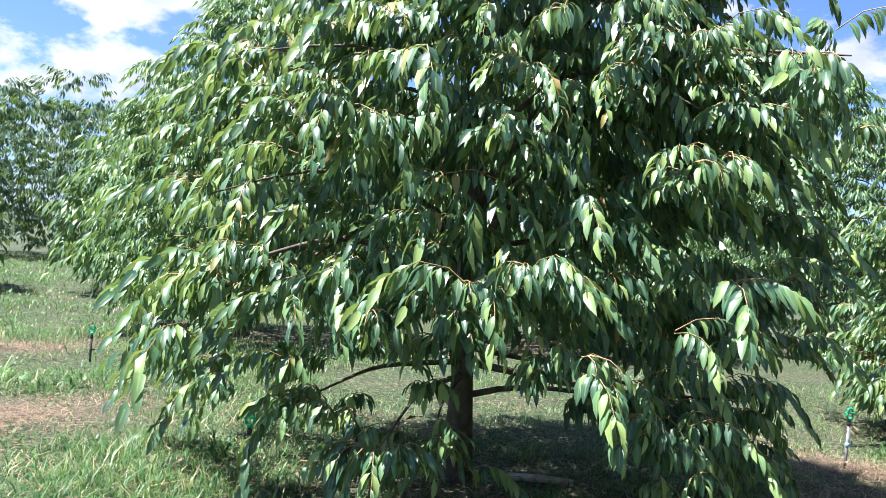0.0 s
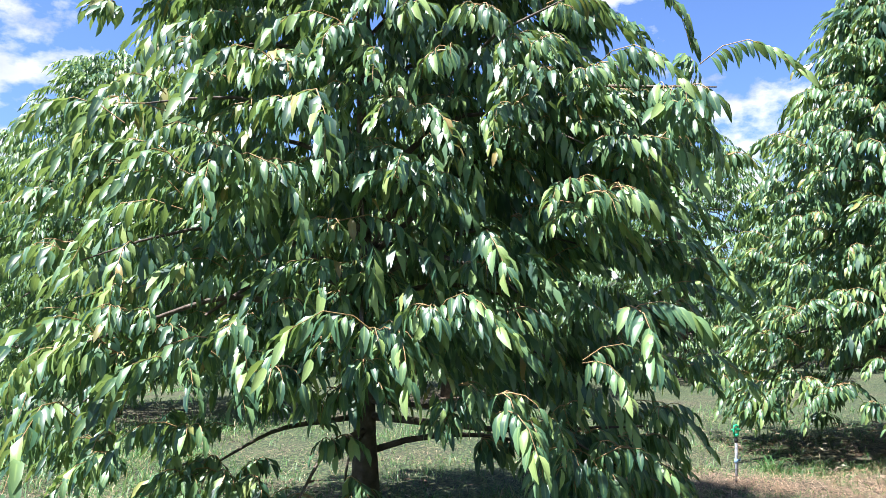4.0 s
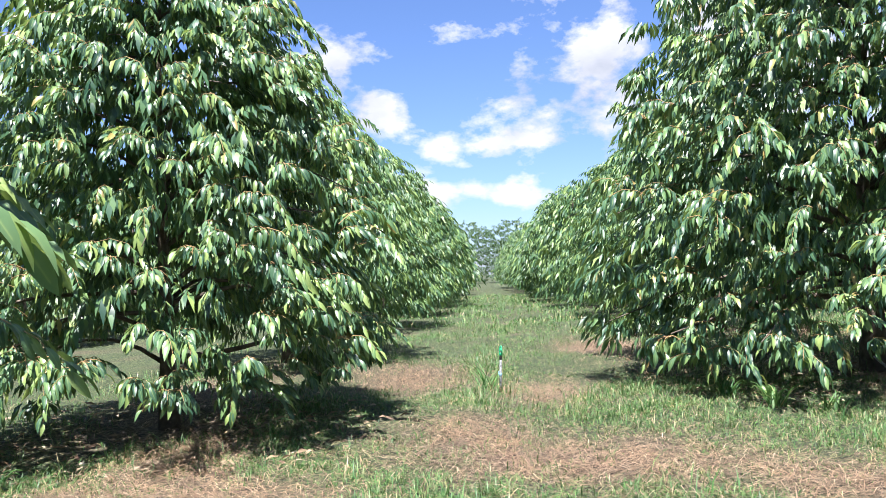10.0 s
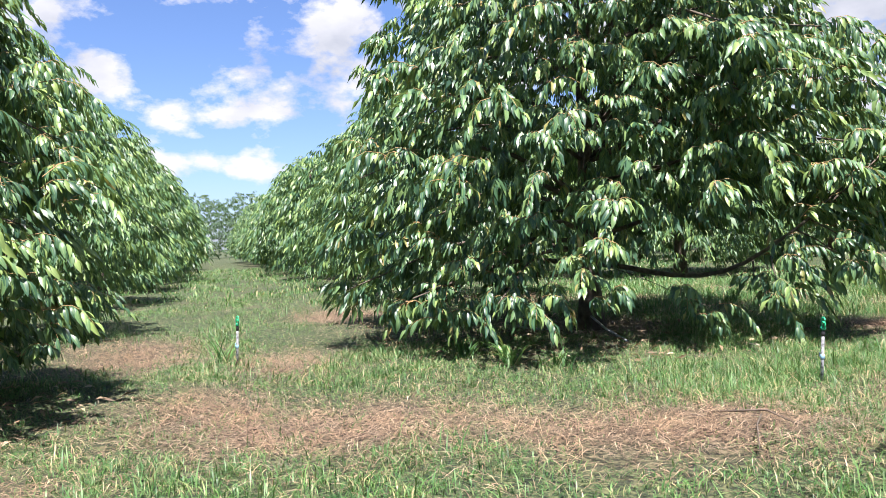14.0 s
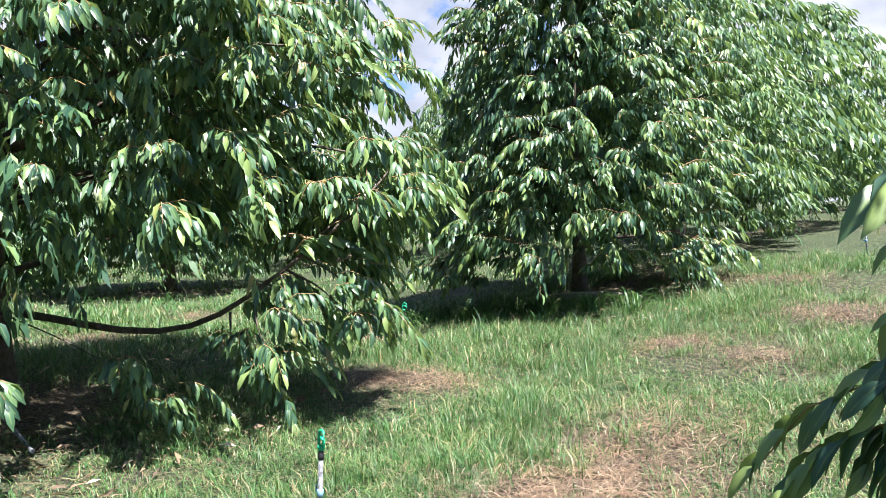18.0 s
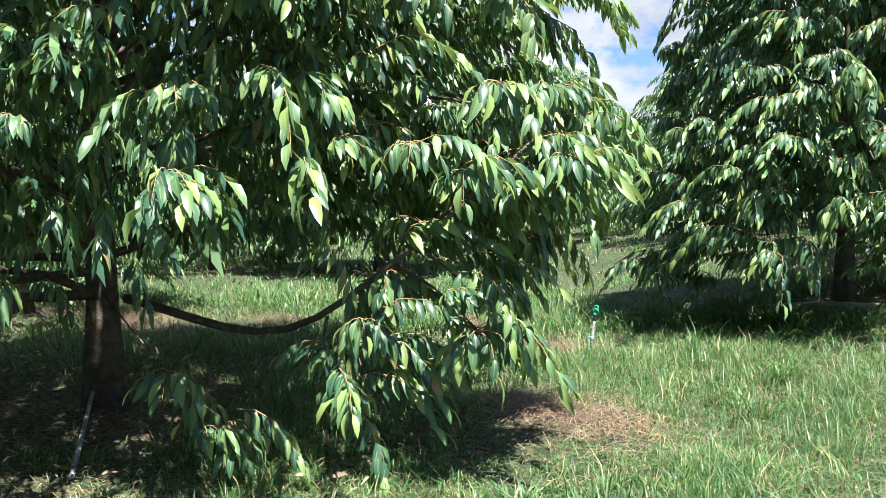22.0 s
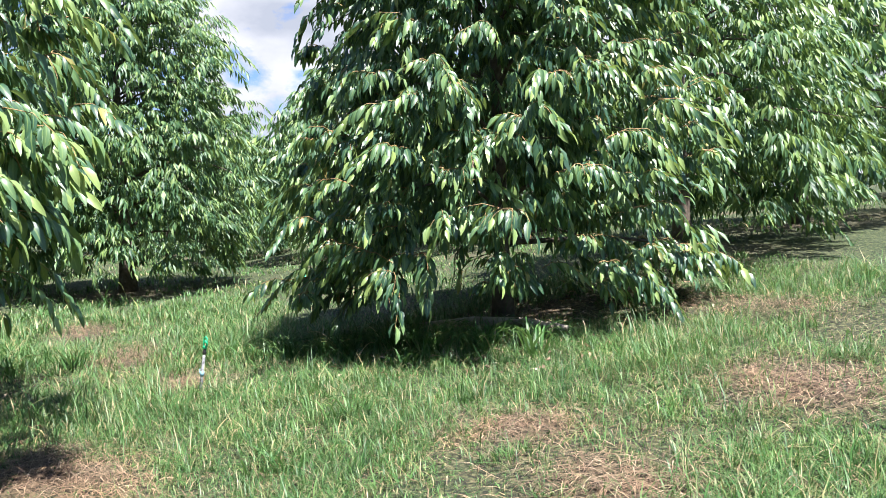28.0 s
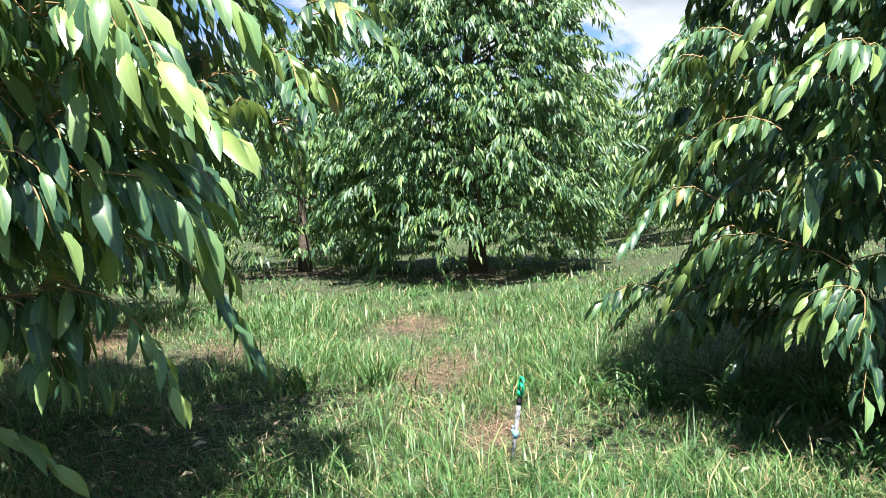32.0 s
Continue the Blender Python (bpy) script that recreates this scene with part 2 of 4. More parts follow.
def tube(points, radii, sides=6, cap=True):
    """Corners and triangles of a round rod along a line of points."""
    pts = np.array(points, float)
    n = len(pts)
    tang = np.gradient(pts, axis=0)
    tang /= np.linalg.norm(tang, axis=1)[:, None] + 1e-9
    ref = np.where(np.abs(tang[:, 2:3]) > 0.9, np.array([[1.0, 0, 0]]), np.array([[0, 0, 1.0]]))
    a = np.cross(tang, ref)
    a /= np.linalg.norm(a, axis=1)[:, None] + 1e-9
    b = np.cross(tang, a)
    ang = np.arange(sides) * 2 * math.pi / sides
    r = np.array(radii, float)[:, None, None]
    ring = pts[:, None, :] + r * (np.cos(ang)[None, :, None] * a[:, None, :] + np.sin(ang)[None, :, None] * b[:, None, :])
    v = ring.reshape(-1, 3)
    f = []
    for i in range(n - 1):
        for k in range(sides):
            p, q = i * sides + k, i * sides + (k + 1) % sides
            f += [(p, p + sides, q), (q, p + sides, q + sides)]
    if cap:
        v = np.vstack([v, pts[:1], pts[-1:]])
        for k in range(sides):
            f.append((len(v) - 2, k, (k + 1) % sides))
            f.append((len(v) - 1, (n - 1) * sides + (k + 1) % sides, (n - 1) * sides + k))
    return v, np.array(f)


def gather(pieces):
    """Joins (corners, triangles) pairs."""
    vs, fs, off = [], [], 0
    for v, f in pieces:
        vs.append(v)
        fs.append(f + off)
        off += len(v)
    return np.vstack(vs), np.vstack(fs)


def part(name, mesh, parent, label=""):
    ob = new(name, mesh)
    ob.parent = parent
    return tagged(ob, label)


def thing(name, at, label, category, group="", kind=""):
    ob = new(name)
    ob.matrix_world = Matrix.Translation(at)
    return tagged(ob, label, category, group, kind)


def frame_of(ways, ups):
    """Turns whose x axis points along ways and whose z axis is as near to ups as can be."""
    x = ways / (np.linalg.norm(ways, axis=1)[:, None] + 1e-9)
    y = np.cross(ups, x)
    y /= np.linalg.norm(y, axis=1)[:, None] + 1e-9
    z = np.cross(x, y)
    return np.stack([x, y, z], -1)


# ---- ground ----
def gz(x, y):
    """Height of the field: level, rising gently towards the south."""
    s = -(np.asarray(y, float) + 3.2)
    rise = 0.18 * np.log1p(np.exp(np.clip(s, -30, 30))) + 0.18 * np.maximum(s - 30, 0)
    rise = 2.3 * (1 - np.exp(-rise / 2.3))
    x = np.asarray(x, float)
    return rise + 0.025 * np.sin(1.3 * x + 0.7 * np.asarray(y)) + 0.02 * np.sin(2.9 * np.asarray(y) - 1.1 * x)


# patches of cut dry grass: x, y, long radius, short radius, turn
STRAW_PATCHES = [
    (6.1, 3.7, 1.4, 0.6, 1.75), (6.1, 1.2, 1.3, 0.65, 1.6), (9.7, 7.5, 1.5, 0.7, 0.5), (8.1, -2.2, 1.3, 0.6, 2.3),
    (4.0, 5.4, 1.2, 0.5, 1.2), (6.6, 4.9, 0.9, 0.4, 0.6), (9.0, 5.2, 1.0, 0.4, 0.3), (11.5, -1.5, 0.5, 0.3, 0.5),
    (7.5, -1.1, 1.0, 0.5, 2.4), (17.0, 1.0, 1.0, 0.3, 0.6), (14.0, -2.3, 0.6, 0.25, 0.2), (12.2, -7.6, 0.7, 0.3, 0.4),
    (10.0, -6.2, 0.8, 0.3, 0.2), (3.1, 6.5, 1.2, 0.4, 2.5), (5.0, 6.8, 1.0, 0.4, 0.4), (7.6, 9.2, 1.6, 0.6, 0.5),
    (-4.4, 5.6, 1.3, 0.5, 1.2), (-6.5, 9.5, 1.5, 0.5, 1.0), (-3.0, 3.0, 0.9, 0.4, 0.4), (14.5, 6.5, 1.6, 0.6, 0.5),
    (11.0, -1.9, 0.5, 0.3, 0.3), (10.6, -4.6, 0.5, 0.25, 1.3), (19.0, -0.6, 0.8, 0.3, 0.4), (9.4, -4.6, 0.5, 0.2, 0.3),
    (17.5, 3.4, 2.0, 0.6, 0.5), (13.9, -7.4, 0.9, 0.35, 0.3), (2.4, 5.2, 0.8, 0.4, 0.7), (16.0, -1.6, 0.9, 0.4, 0.4),
]
TRUNKS = []


def straw_at(x, y):
    out = np.zeros_like(np.asarray(x, float))
    for cx, cy, a, b, w in STRAW_PATCHES:
        dx, dy = x - cx, y - cy
        u, v = dx * math.cos(w) + dy * math.sin(w), -dx * math.sin(w) + dy * math.cos(w)
        d = np.sqrt((u / a) ** 2 + (v / (1.35 * b)) ** 2) + 0.22 * np.sin(3.1 * dx + 2 * dy) * np.sin(2.3 * dy - dx)
        out = np.maximum(out, np.clip(1.6 - 1.25 * d, 0, 1))
    return out


def build_ground():
    k = np.linspace(-1, 1, 221)
    span = np.sinh(k * 5.2) / math.sinh(5.2)
    gx, gy = np.meshgrid(6 + 1500 * span, 1 + 1500 * span, indexing="ij")
    v = np.stack([gx, gy, gz(gx, gy)], -1).reshape(-1, 3)
    n = len(k)
    i = (np.arange(n - 1)[:, None] * n + np.arange(n - 1)[None, :]).ravel()
    f = np.vstack([np.stack([i, i + n, i + n + 1], -1), np.stack([i, i + n + 1, i + 1], -1)])
    me = soup("ground", v, f, [GROUND])
    bare = straw_at(v[:, 0], v[:, 1]) * 0.8
    for x, y, r in TRUNKS:
        d = np.hypot(v[:, 0] - x, v[:, 1] - y)
        bare = np.maximum(bare, np.clip(1.1 - d / (0.6 * r), 0, 0.7))
    at = me.attributes.new("bare", "FLOAT", "POINT")
    at.data.foreach_set("value", bare.astype(np.float32))
    ob = new("ground", me)
    tagged(ob, "grassy orchard field with mown and bare brown patches", "ground", kind="structure")


# ---- foliage ----
def leaf_shape(detail):
    """A long pointed leaf along +x, 1 long, folded along its middle and arched."""
    if detail:
        stalked = detail == "stalked"
        s = np.array([0.0, 0.10, 0.24, 0.48, 0.76, 1.0] if stalked else [0.0, 0.36, 0.70, 1.0])
        w = np.array([0.0, 0.014, 0.102, 0.142, 0.098, 0.0] if stalked else [0.0, 0.140, 0.118, 0.0])
        n = len(s)
        arch = 0.15 * np.sin(math.pi * s**0.75)
        mid = np.stack([s, 0 * s, arch], -1)
        lft = np.stack([s[1:-1], w[1:-1], arch[1:-1] + 0.36 * w[1:-1]], -1)
        rgt = np.stack([s[1:-1], -w[1:-1], arch[1:-1] + 0.36 * w[1:-1]], -1)
        f = [(0, 1, n), (0, 2 * n - 2, 1), (n - 2, n - 1, 2 * n - 3), (n - 2, 3 * n - 5, n - 1)]
        for k in range(1, n - 2):
            a, b = n + k - 1, 2 * n + k - 3
            f += [(k, k + 1, a + 1), (k, a + 1, a), (k, b, b + 1), (k, b + 1, k + 1)]
        return np.vstack([mid, lft, rgt]), np.array(f)
    if detail is None:
        return np.array([(0, 0, 0), (0.42, 0.115, 0.10), (0.5, -0.115, 0.10), (1, 0, 0)]), np.array([(0, 2, 1), (1, 2, 3)])
    v = np.array([(0, 0, 0), (0.45, 0.118, 0.15), (0.5, 0, 0.10), (0.45, -0.118, 0.15), (1, 0, 0)])
    return v, np.array([(0, 2, 1), (2, 4, 1), (0, 3, 2), (2, 3, 4)])


def spray(rng, leaves, length, leaf_len, detail, droop=0.55, twig=True):
    """A twig that arches outwards along +x, with leaves that hang from it in two rows like a curtain."""
    lv, lf = leaf_shape(detail)
    s = np.linspace(0, 1, 5)
    rise = rng.uniform(0.30, 0.55)
    line = np.stack([length * (s - 0.16 * s**3), 0.06 * length * np.sin(3 * s + rng.uniform(0, 6)), length * (rise * s - (droop + 0.25) * s**2.2)], -1)
    pieces, kinds = [], []
    if twig:
        tv, tf = tube(line, 0.0036 * (1 - 0.6 * s), 3, cap=False)
        pieces.append((tv, tf))
        kinds += [1] * len(tf)
    for i in range(leaves):
        u = 0.10 + 0.90 * (i + rng.uniform(0, 0.6)) / leaves
        at = np.array([np.interp(u, s, line[:, k]) for k in range(3)])
        side = 1 if i % 2 else -1
        way = np.array([0.24 + 0.22 * u + rng.normal(0, 0.10), side * (0.36 - 0.12 * u) + rng.normal(0, 0.10), -0.95 + rng.normal(0, 0.10)])
        if i >= leaves - 2:
            way = np.array([0.50, side * 0.18, -0.85])
        up = np.array([0.48 + rng.normal(0, 0.34), side * 0.50 + rng.normal(0, 0.34), 0.48])
        m = frame_of(way[None], up[None])[0]
        size = leaf_len * rng.uniform(0.72, 1.15)
        pieces.append((lv * size @ m.T + at, lf))
        kinds += [0] * len(lf)
    v, f = gather(pieces)
    return v, f, np.array(kinds)


def tuft(rng, twigs, each, length, leaf_len, detail, twig=True):
    """Short twigs that fan out from one shoot and hang their leaves like an umbrella, open towards +x."""
    vs, fs, ks, off = [], [], [], 0
    for i in range(twigs):
        a = (i - 0.5 * (twigs - 1)) * 2.6 / twigs + rng.normal(0, 0.15)
        v, f, k = spray(rng, each, length * rng.uniform(0.7, 1.2), leaf_len, detail, rng.uniform(0.4, 0.8), twig)
        c, w = math.cos(a), math.sin(a)
        vs.append(v @ np.array([[c, w, 0], [-w, c, 0], [0, 0, 1]]))
        fs.append(f + off)
        ks.append(k)
        off += len(v)
    return np.vstack(vs), np.vstack(fs), np.concatenate(ks)


def spread(templates, rng, places, ways, ups, sizes):
    """Sets a random template at every place."""
    turns = frame_of(ways, ups)
    vs, fs, ks, off = [], [], [], 0
    pick = rng.integers(0, len(templates), len(places))
    for t, (tv, tf, tk) in enumerate(templates):
        idx = np.nonzero(pick == t)[0]
        if not len(idx):
            continue
        v = np.einsum("nij,mj->nmi", turns[idx], tv) * sizes[idx, None, None] + places[idx, None, :]
        f = tf[None] + (np.arange(len(idx)) * len(tv))[:, None, None] + off
        vs.append(v.reshape(-1, 3))
        fs.append(f.reshape(-1, 3))
        ks.append(np.tile(tk, len(idx)))
        off += len(idx) * len(tv)
    return np.vstack(vs), np.vstack(fs), np.concatenate(ks)


RNG = np.random.default_rng(7)
SPRAYS_NEAR = [tuft(RNG, 4, 7, RNG.uniform(0.13, 0.24), 0.134, True) for _ in range(9)] + [spray(RNG, 24, RNG.uniform(0.38, 0.58), 0.134, True, RNG.uniform(0.45, 0.8)) for _ in range(5)]
SPRAYS_CLOSE = [tuft(RNG, 4, 6, RNG.uniform(0.14, 0.24), 0.140, "stalked") for _ in range(8)] + [spray(RNG, 24, RNG.uniform(0.38, 0.58), 0.140, "stalked", RNG.uniform(0.45, 0.8)) for _ in range(5)]
SPRAYS_BACK = [tuft(RNG, 3, 5, RNG.uniform(0.18, 0.28), 0.180, False, False) for _ in range(6)]
SPRAYS_MID = [tuft(RNG, 3, 5, RNG.uniform(0.20, 0.30), 0.180, False, False) for _ in range(6)] + [spray(RNG, 14, RNG.uniform(0.4, 0.6), 0.18, False, 0.6, False) for _ in range(3)]
SPRAYS_FAR = [tuft(RNG, 3, 4, RNG.uniform(0.28, 0.40), 0.26, None, False) for _ in range(5)]
SPRAYS_CORE = [spray(RNG, 14, RNG.uniform(0.25, 0.42), 0.17, None, RNG.uniform(0.4, 0.7), False) for _ in range(4)]
SPRAYS_WOOD = [spray(RNG, 9, RNG.uniform(0.5, 0.7), 0.32, None, RNG.uniform(0.1, 0.4), False) for _ in range(5)]


HEIGHTS = [0.0, 0.07, 0.18, 0.32, 0.5, 0.7, 0.85, 0.94, 1.0]
DOME = [0.70, 0.92, 1.0, 0.99, 0.90, 0.68, 0.44, 0.24, 0.04]
SKIRTED = [0.66, 0.80, 0.92, 0.88, 0.75, 0.62, 0.48, 0.30, 0.05]
CONE = [0.85, 0.97, 1.0, 0.94, 0.79, 0.55, 0.38, 0.21, 0.04]
TALL = [0.86, 1.0, 1.06, 1.04, 0.94, 0.80, 0.62, 0.38, 0.05]


def outline(u, form):
    """Reach of the crown, as a share of its radius, at a share of its height."""
    return np.interp(u, HEIGHTS, form)


def tree_shape(rng, height, radius, low, branches, per_metre, boughs=(), shell=40.0, form=DOME, lean=(0, 0)):
    """Limbs (lines with thickness) and the places of leaf sprays, about a trunk at the origin."""
    limbs, places, ways, sizes, firm = [], [], [], [], []

    def clothe(line, az, start, width, held=False, big=1.0):
        seg = np.linalg.norm(np.diff(line, axis=0), axis=1)
        total = seg.sum()
        cum = np.concatenate([[0], np.cumsum(seg)]) / total
        n = max(3, int(total * (1 - start) * (14 if held else per_metre)))
        for _ in range(n):
            s = start + (1 - start) * rng.uniform(0, 1) ** 0.72
            at = np.array([np.interp(s, cum, line[:, k]) for k in range(3)])
            side = rng.normal(0, 1)
            w = width * (0.35 + 0.65 * (1 - abs(2 * s - 1.2)))
            off = side * w * 0.5
            at = at + np.array([-math.sin(az) * off, math.cos(az) * off, -abs(off) * 0.35 + rng.normal(0, 0.07)])
            a = az + np.clip(side, -1.6, 1.6) * 0.75 + rng.normal(0, 0.25)
            places.append(at)
            firm.append(held)
            ways.append((math.cos(a), math.sin(a), rng.normal(0.02, 0.22)))
            sizes.append(big * rng.uniform(0.95, 1.5))

    for i in range(branches):
        u = (i + 0.5) / branches
        u = u**0.85
        az = i * 2.399963 + rng.normal(0, 0.25)
        tip_h = low + (height - low) * u
        reach = radius * float(outline(u, form)) * rng.uniform(0.72, 0.98)
        rise = 0.25 + 0.35 * u
        start_h = max(0.45, tip_h - reach * rise * rng.uniform(0.2, 0.9) + 0.25 * reach * (1 - u))
        start_h = min(start_h, height * 0.93)
        s = np.linspace(0, 1, 7)
        arch = (tip_h - start_h) * s + reach * rng.uniform(0.10, 0.22) * np.sin(math.pi * s**0.9)
        wob = rng.normal(0, 0.05, 7) * s
        line = np.stack([math.cos(az) * reach * s - math.sin(az) * wob, math.sin(az) * reach * s + math.cos(az) * wob, start_h + arch], -1)
        limbs.append((line, 0.007 + 0.009 * reach * (1 - 0.4 * u)))
        clothe(line, az, 0.34, 0.55 + 0.16 * reach)
    for pts, thick, start, width, *big in boughs:
        pts = np.array(pts, float)
        t = np.linspace(0, len(pts) - 1, 14)
        line = np.stack([np.interp(t, np.arange(len(pts)), pts[:, k]) for k in range(3)], -1)
        for _ in range(2):
            line[1:-1] = 0.25 * line[:-2] + 0.5 * line[1:-1] + 0.25 * line[2:]
        limbs.append((line, thick))
        d = line[-1] - line[7]
        clothe(line, math.atan2(d[1], d[0]), start, width, True, *big)
    # the outer skin of the crown: tufts of sprays, in lumps with gaps between them
    p1, p2, p3 = rng.uniform(0, 6.28, 3)
    n = int(2.1 * shell * radius * (height - low) / 5)
    while n:
        u, az = rng.uniform(0, 0.985) ** 1.05, rng.uniform(0, 2 * math.pi)
        if rng.uniform(0, 1) > float(outline(u, form)) + 0.1:
            continue
        lump = math.sin(4 * az + p1 + 7 * u) * math.sin(11 * u + p2) + 0.6 * math.sin(7 * az - 9 * u + p3)
        if lump < -0.75 and rng.uniform(0, 1) < 0.6:
            continue
        n -= 1
        r = radius * float(outline(u, form)) * (0.93 + 0.07 * lump) * (1.05 - 0.36 * rng.uniform(0, 1) ** 1.9)
        z = low + (height - low) * u + rng.normal(0, 0.05)
        face, big = az + rng.normal(0, 0.5), rng.uniform(0.85, 1.2)
        for turn in (-0.5, 0.5):
            a = face + turn + rng.normal(0, 0.12)
            places.append((r * math.cos(az) + lean[0] * u + rng.normal(0, 0.025), r * math.sin(az) + lean[1] * u + rng.normal(0, 0.025), z + rng.normal(0, 0.03)))
            ways.append((math.cos(a), math.sin(a), rng.normal(0.10 + 0.5 * max(0, u - 0.75), 0.12)))
            sizes.append(big * rng.uniform(1.05, 1.42))
            firm.append(False)
    return limbs, np.array(places), np.array(ways), np.array(sizes), np.array(firm)


def core(rng, height, radius, low, count, form, lean):
    """Sprays deep inside the crown, which close it against the sky."""
    u = rng.uniform(0.08, 0.96, count)
    az = rng.uniform(0, 6.283, count)
    r = radius * outline(u, form) * rng.uniform(0.1, 1.0, count) ** 0.6 * 0.78
    places = np.stack([r * np.cos(az) + lean[0] * u, r * np.sin(az) + lean[1] * u, low + 0.35 + (height - low - 0.3) * u], -1)
    return places, np.stack([np.cos(az), np.sin(az), rng.normal(0, 0.3, count)], -1), rng.uniform(0.9, 1.3, count)


def trunk_line(rng, height):
    s = np.linspace(0, 1, 9)
    return np.stack([0.05 * np.sin(2.2 * s + rng.uniform(0, 6)) * s, 0.05 * np.sin(2.6 * s + rng.uniform(0, 6)) * s, s * height], -1)


# the trodden lane between the trees, which no twig hangs across
LANE = [(0.0, -0.7), (-0.15, 0.3), (0.05, 1.1), (0.35, 1.55), (1.1, 1.87), (2.0, 1.86), (3.4, 1.28), (4.8, 0.1), (5.45, -0.2), (5.7, -0.5), (5.77, -2.75), (6.7, -2.77), (8.8, -3.0)]


def in_lane(x, y, clear):
    near = np.zeros(len(x), bool)
    for (ax, ay), (bx, by) in zip(LANE, LANE[1:]):
        k = np.clip(((x - ax) * (bx - ax) + (y - ay) * (by - ay)) / ((bx - ax) ** 2 + (by - ay) ** 2), 0, 1)
        near |= np.hypot(x - ax - k * (bx - ax), y - ay - k * (by - ay)) < clear
    return near


def durian_tree(at, height, radius, low, branches, per_metre, seed, label, templates, leaf, boughs=(), girth=0.14, limbs_shown=14, loose=0, facing=(0, 0), group="rows of durian trees", thin=(), shell=40.0, inner=130, form=DOME, lean=(0, 0), clear=0.45, grain=1.0):
    rng = np.random.default_rng(seed)
    limbs, places, ways, sizes, firm = tree_shape(rng, height, radius, low, branches, per_metre, boughs, shell, form, lean)
    base = (at[0], at[1], float(gz(at[0], at[1])) - 0.03)
    tree = thing("durian_tree", base, label, "tree", group)

    def cleared(where, ease):
        """Sides on which the crown ends above the ground: bearing, half width, height."""
        gone = np.zeros(len(where), bool)
        for bearing, half, top in thin:
            turn = (np.degrees(np.arctan2(where[:, 1], where[:, 0])) - bearing + 180) % 360 - 180
            gone |= (np.abs(turn) < half) & (where[:, 2] < ease * top + rng.normal(0, 0.12, len(where)))
        return gone

    # limbs that end where the crown is cleared are gone too; the long boughs stay
    grown = len(limbs) - len(boughs)
    bare = cleared(np.array([pts[-1] for pts, r in limbs]), 1.0)
    order = sorted((n for n in range(len(limbs)) if n >= grown or not bare[n]), key=lambda n: -limbs[n][1])
    line = trunk_line(rng, height * 0.96)
    rad = girth * (1 - 0.88 * np.linspace(0, 1, 9) ** 0.8)
    rad[0] *= 1.3
    part("trunk", soup("trunk", *tube(line, rad, 10), [BARK]), tree, "dark brown bark trunk")
    rest = []
    for n, i in enumerate(order):
        pts, r = limbs[i]
        geom = tube(pts, r * (1.25 - 1.05 * np.linspace(0, 1, len(pts))), 6 if n < limbs_shown else 4)
        if n < limbs_shown:
            part("limb", soup("limb", *geom, [BARK]), tree)
        else:
            rest.append(geom)
    if rest:
        tagged(part("branchwork", soup("branchwork", *gather(rest), [BARK]), tree), kind="stuff")

    keep = firm | ~cleared(places, 1.0)
    tips = places + 0.2 * ways
    keep &= ~(in_lane(tips[:, 0] + at[0], tips[:, 1] + at[1], clear) & (places[:, 2] < (2.0 if clear > 0.5 else 2.4)))
    places, ways, sizes = places[keep], ways[keep], sizes[keep] * grain
    places[:, 2] = np.maximum(places[:, 2], 0.34)
    ups = np.tile((0, 0, 1.0), (len(places), 1)) + rng.normal(0, 0.15, (len(places), 3))
    if loose:
        # the outermost sprays on the side that faces the path are parts of their own
        score = places @ np.array([facing[0], facing[1], -0.15])
        pick = np.argsort(-score)[:loose]
        meshes = [ribs(soup("leaf_spray", v, f, [leaf, TWIG], k), f, k) for v, f, k in SPRAYS_CLOSE]
        turns = frame_of(ways, ups)
        for i in pick:
            o = part("leaf_spray", meshes[int(rng.integers(0, len(meshes)))], tree)
            o.matrix_basis = Matrix.Translation(places[i]) @ Matrix(turns[i].tolist()).to_4x4() @ Matrix.Scale(float(sizes[i]), 4)
        rest_mask = np.ones(len(places), bool)
        rest_mask[pick] = False
        places, ways, ups, sizes = places[rest_mask], ways[rest_mask], ups[rest_mask], sizes[rest_mask]
    # fine sprays where the path passes, simpler ones behind and deep inside
    front = places @ np.array([facing[0], facing[1], 0.0]) > -1e-6
    cp, cw, cs = core(rng, height, radius, low, int(inner * radius * height), form, lean)
    inside = ~cleared(cp, 0.8)
    cp, cw, cs = cp[inside], cw[inside], cs[inside]
    sets = [(templates, places[front], ways[front], ups[front], sizes[front]), (SPRAYS_CORE, cp, cw, np.tile((0, 0, 1.0), (len(cp), 1)), cs)]
    if (~front).any():
        sets.append((SPRAYS_BACK, places[~front], ways[~front], ups[~front], sizes[~front]))
    vs, fs, ks, off = [], [], [], 0
    for some in sets:
        v, f, k = spread(some[0], rng, *some[1:])
        vs.append(v)
        fs.append(f + off)
        ks.append(k)
        off += len(v)
    tris, kinds = np.vstack(fs), np.concatenate(ks)
    part("crown", ribs(soup("crown", np.vstack(vs), tris, [leaf, TWIG], kinds), tris, kinds), tree, "drooping glossy dark green leaves")
    TRUNKS.append((at[0], at[1], radius))
    return tree


GREEN_TREE = "broad durian tree with drooping glossy green leaves on grass"

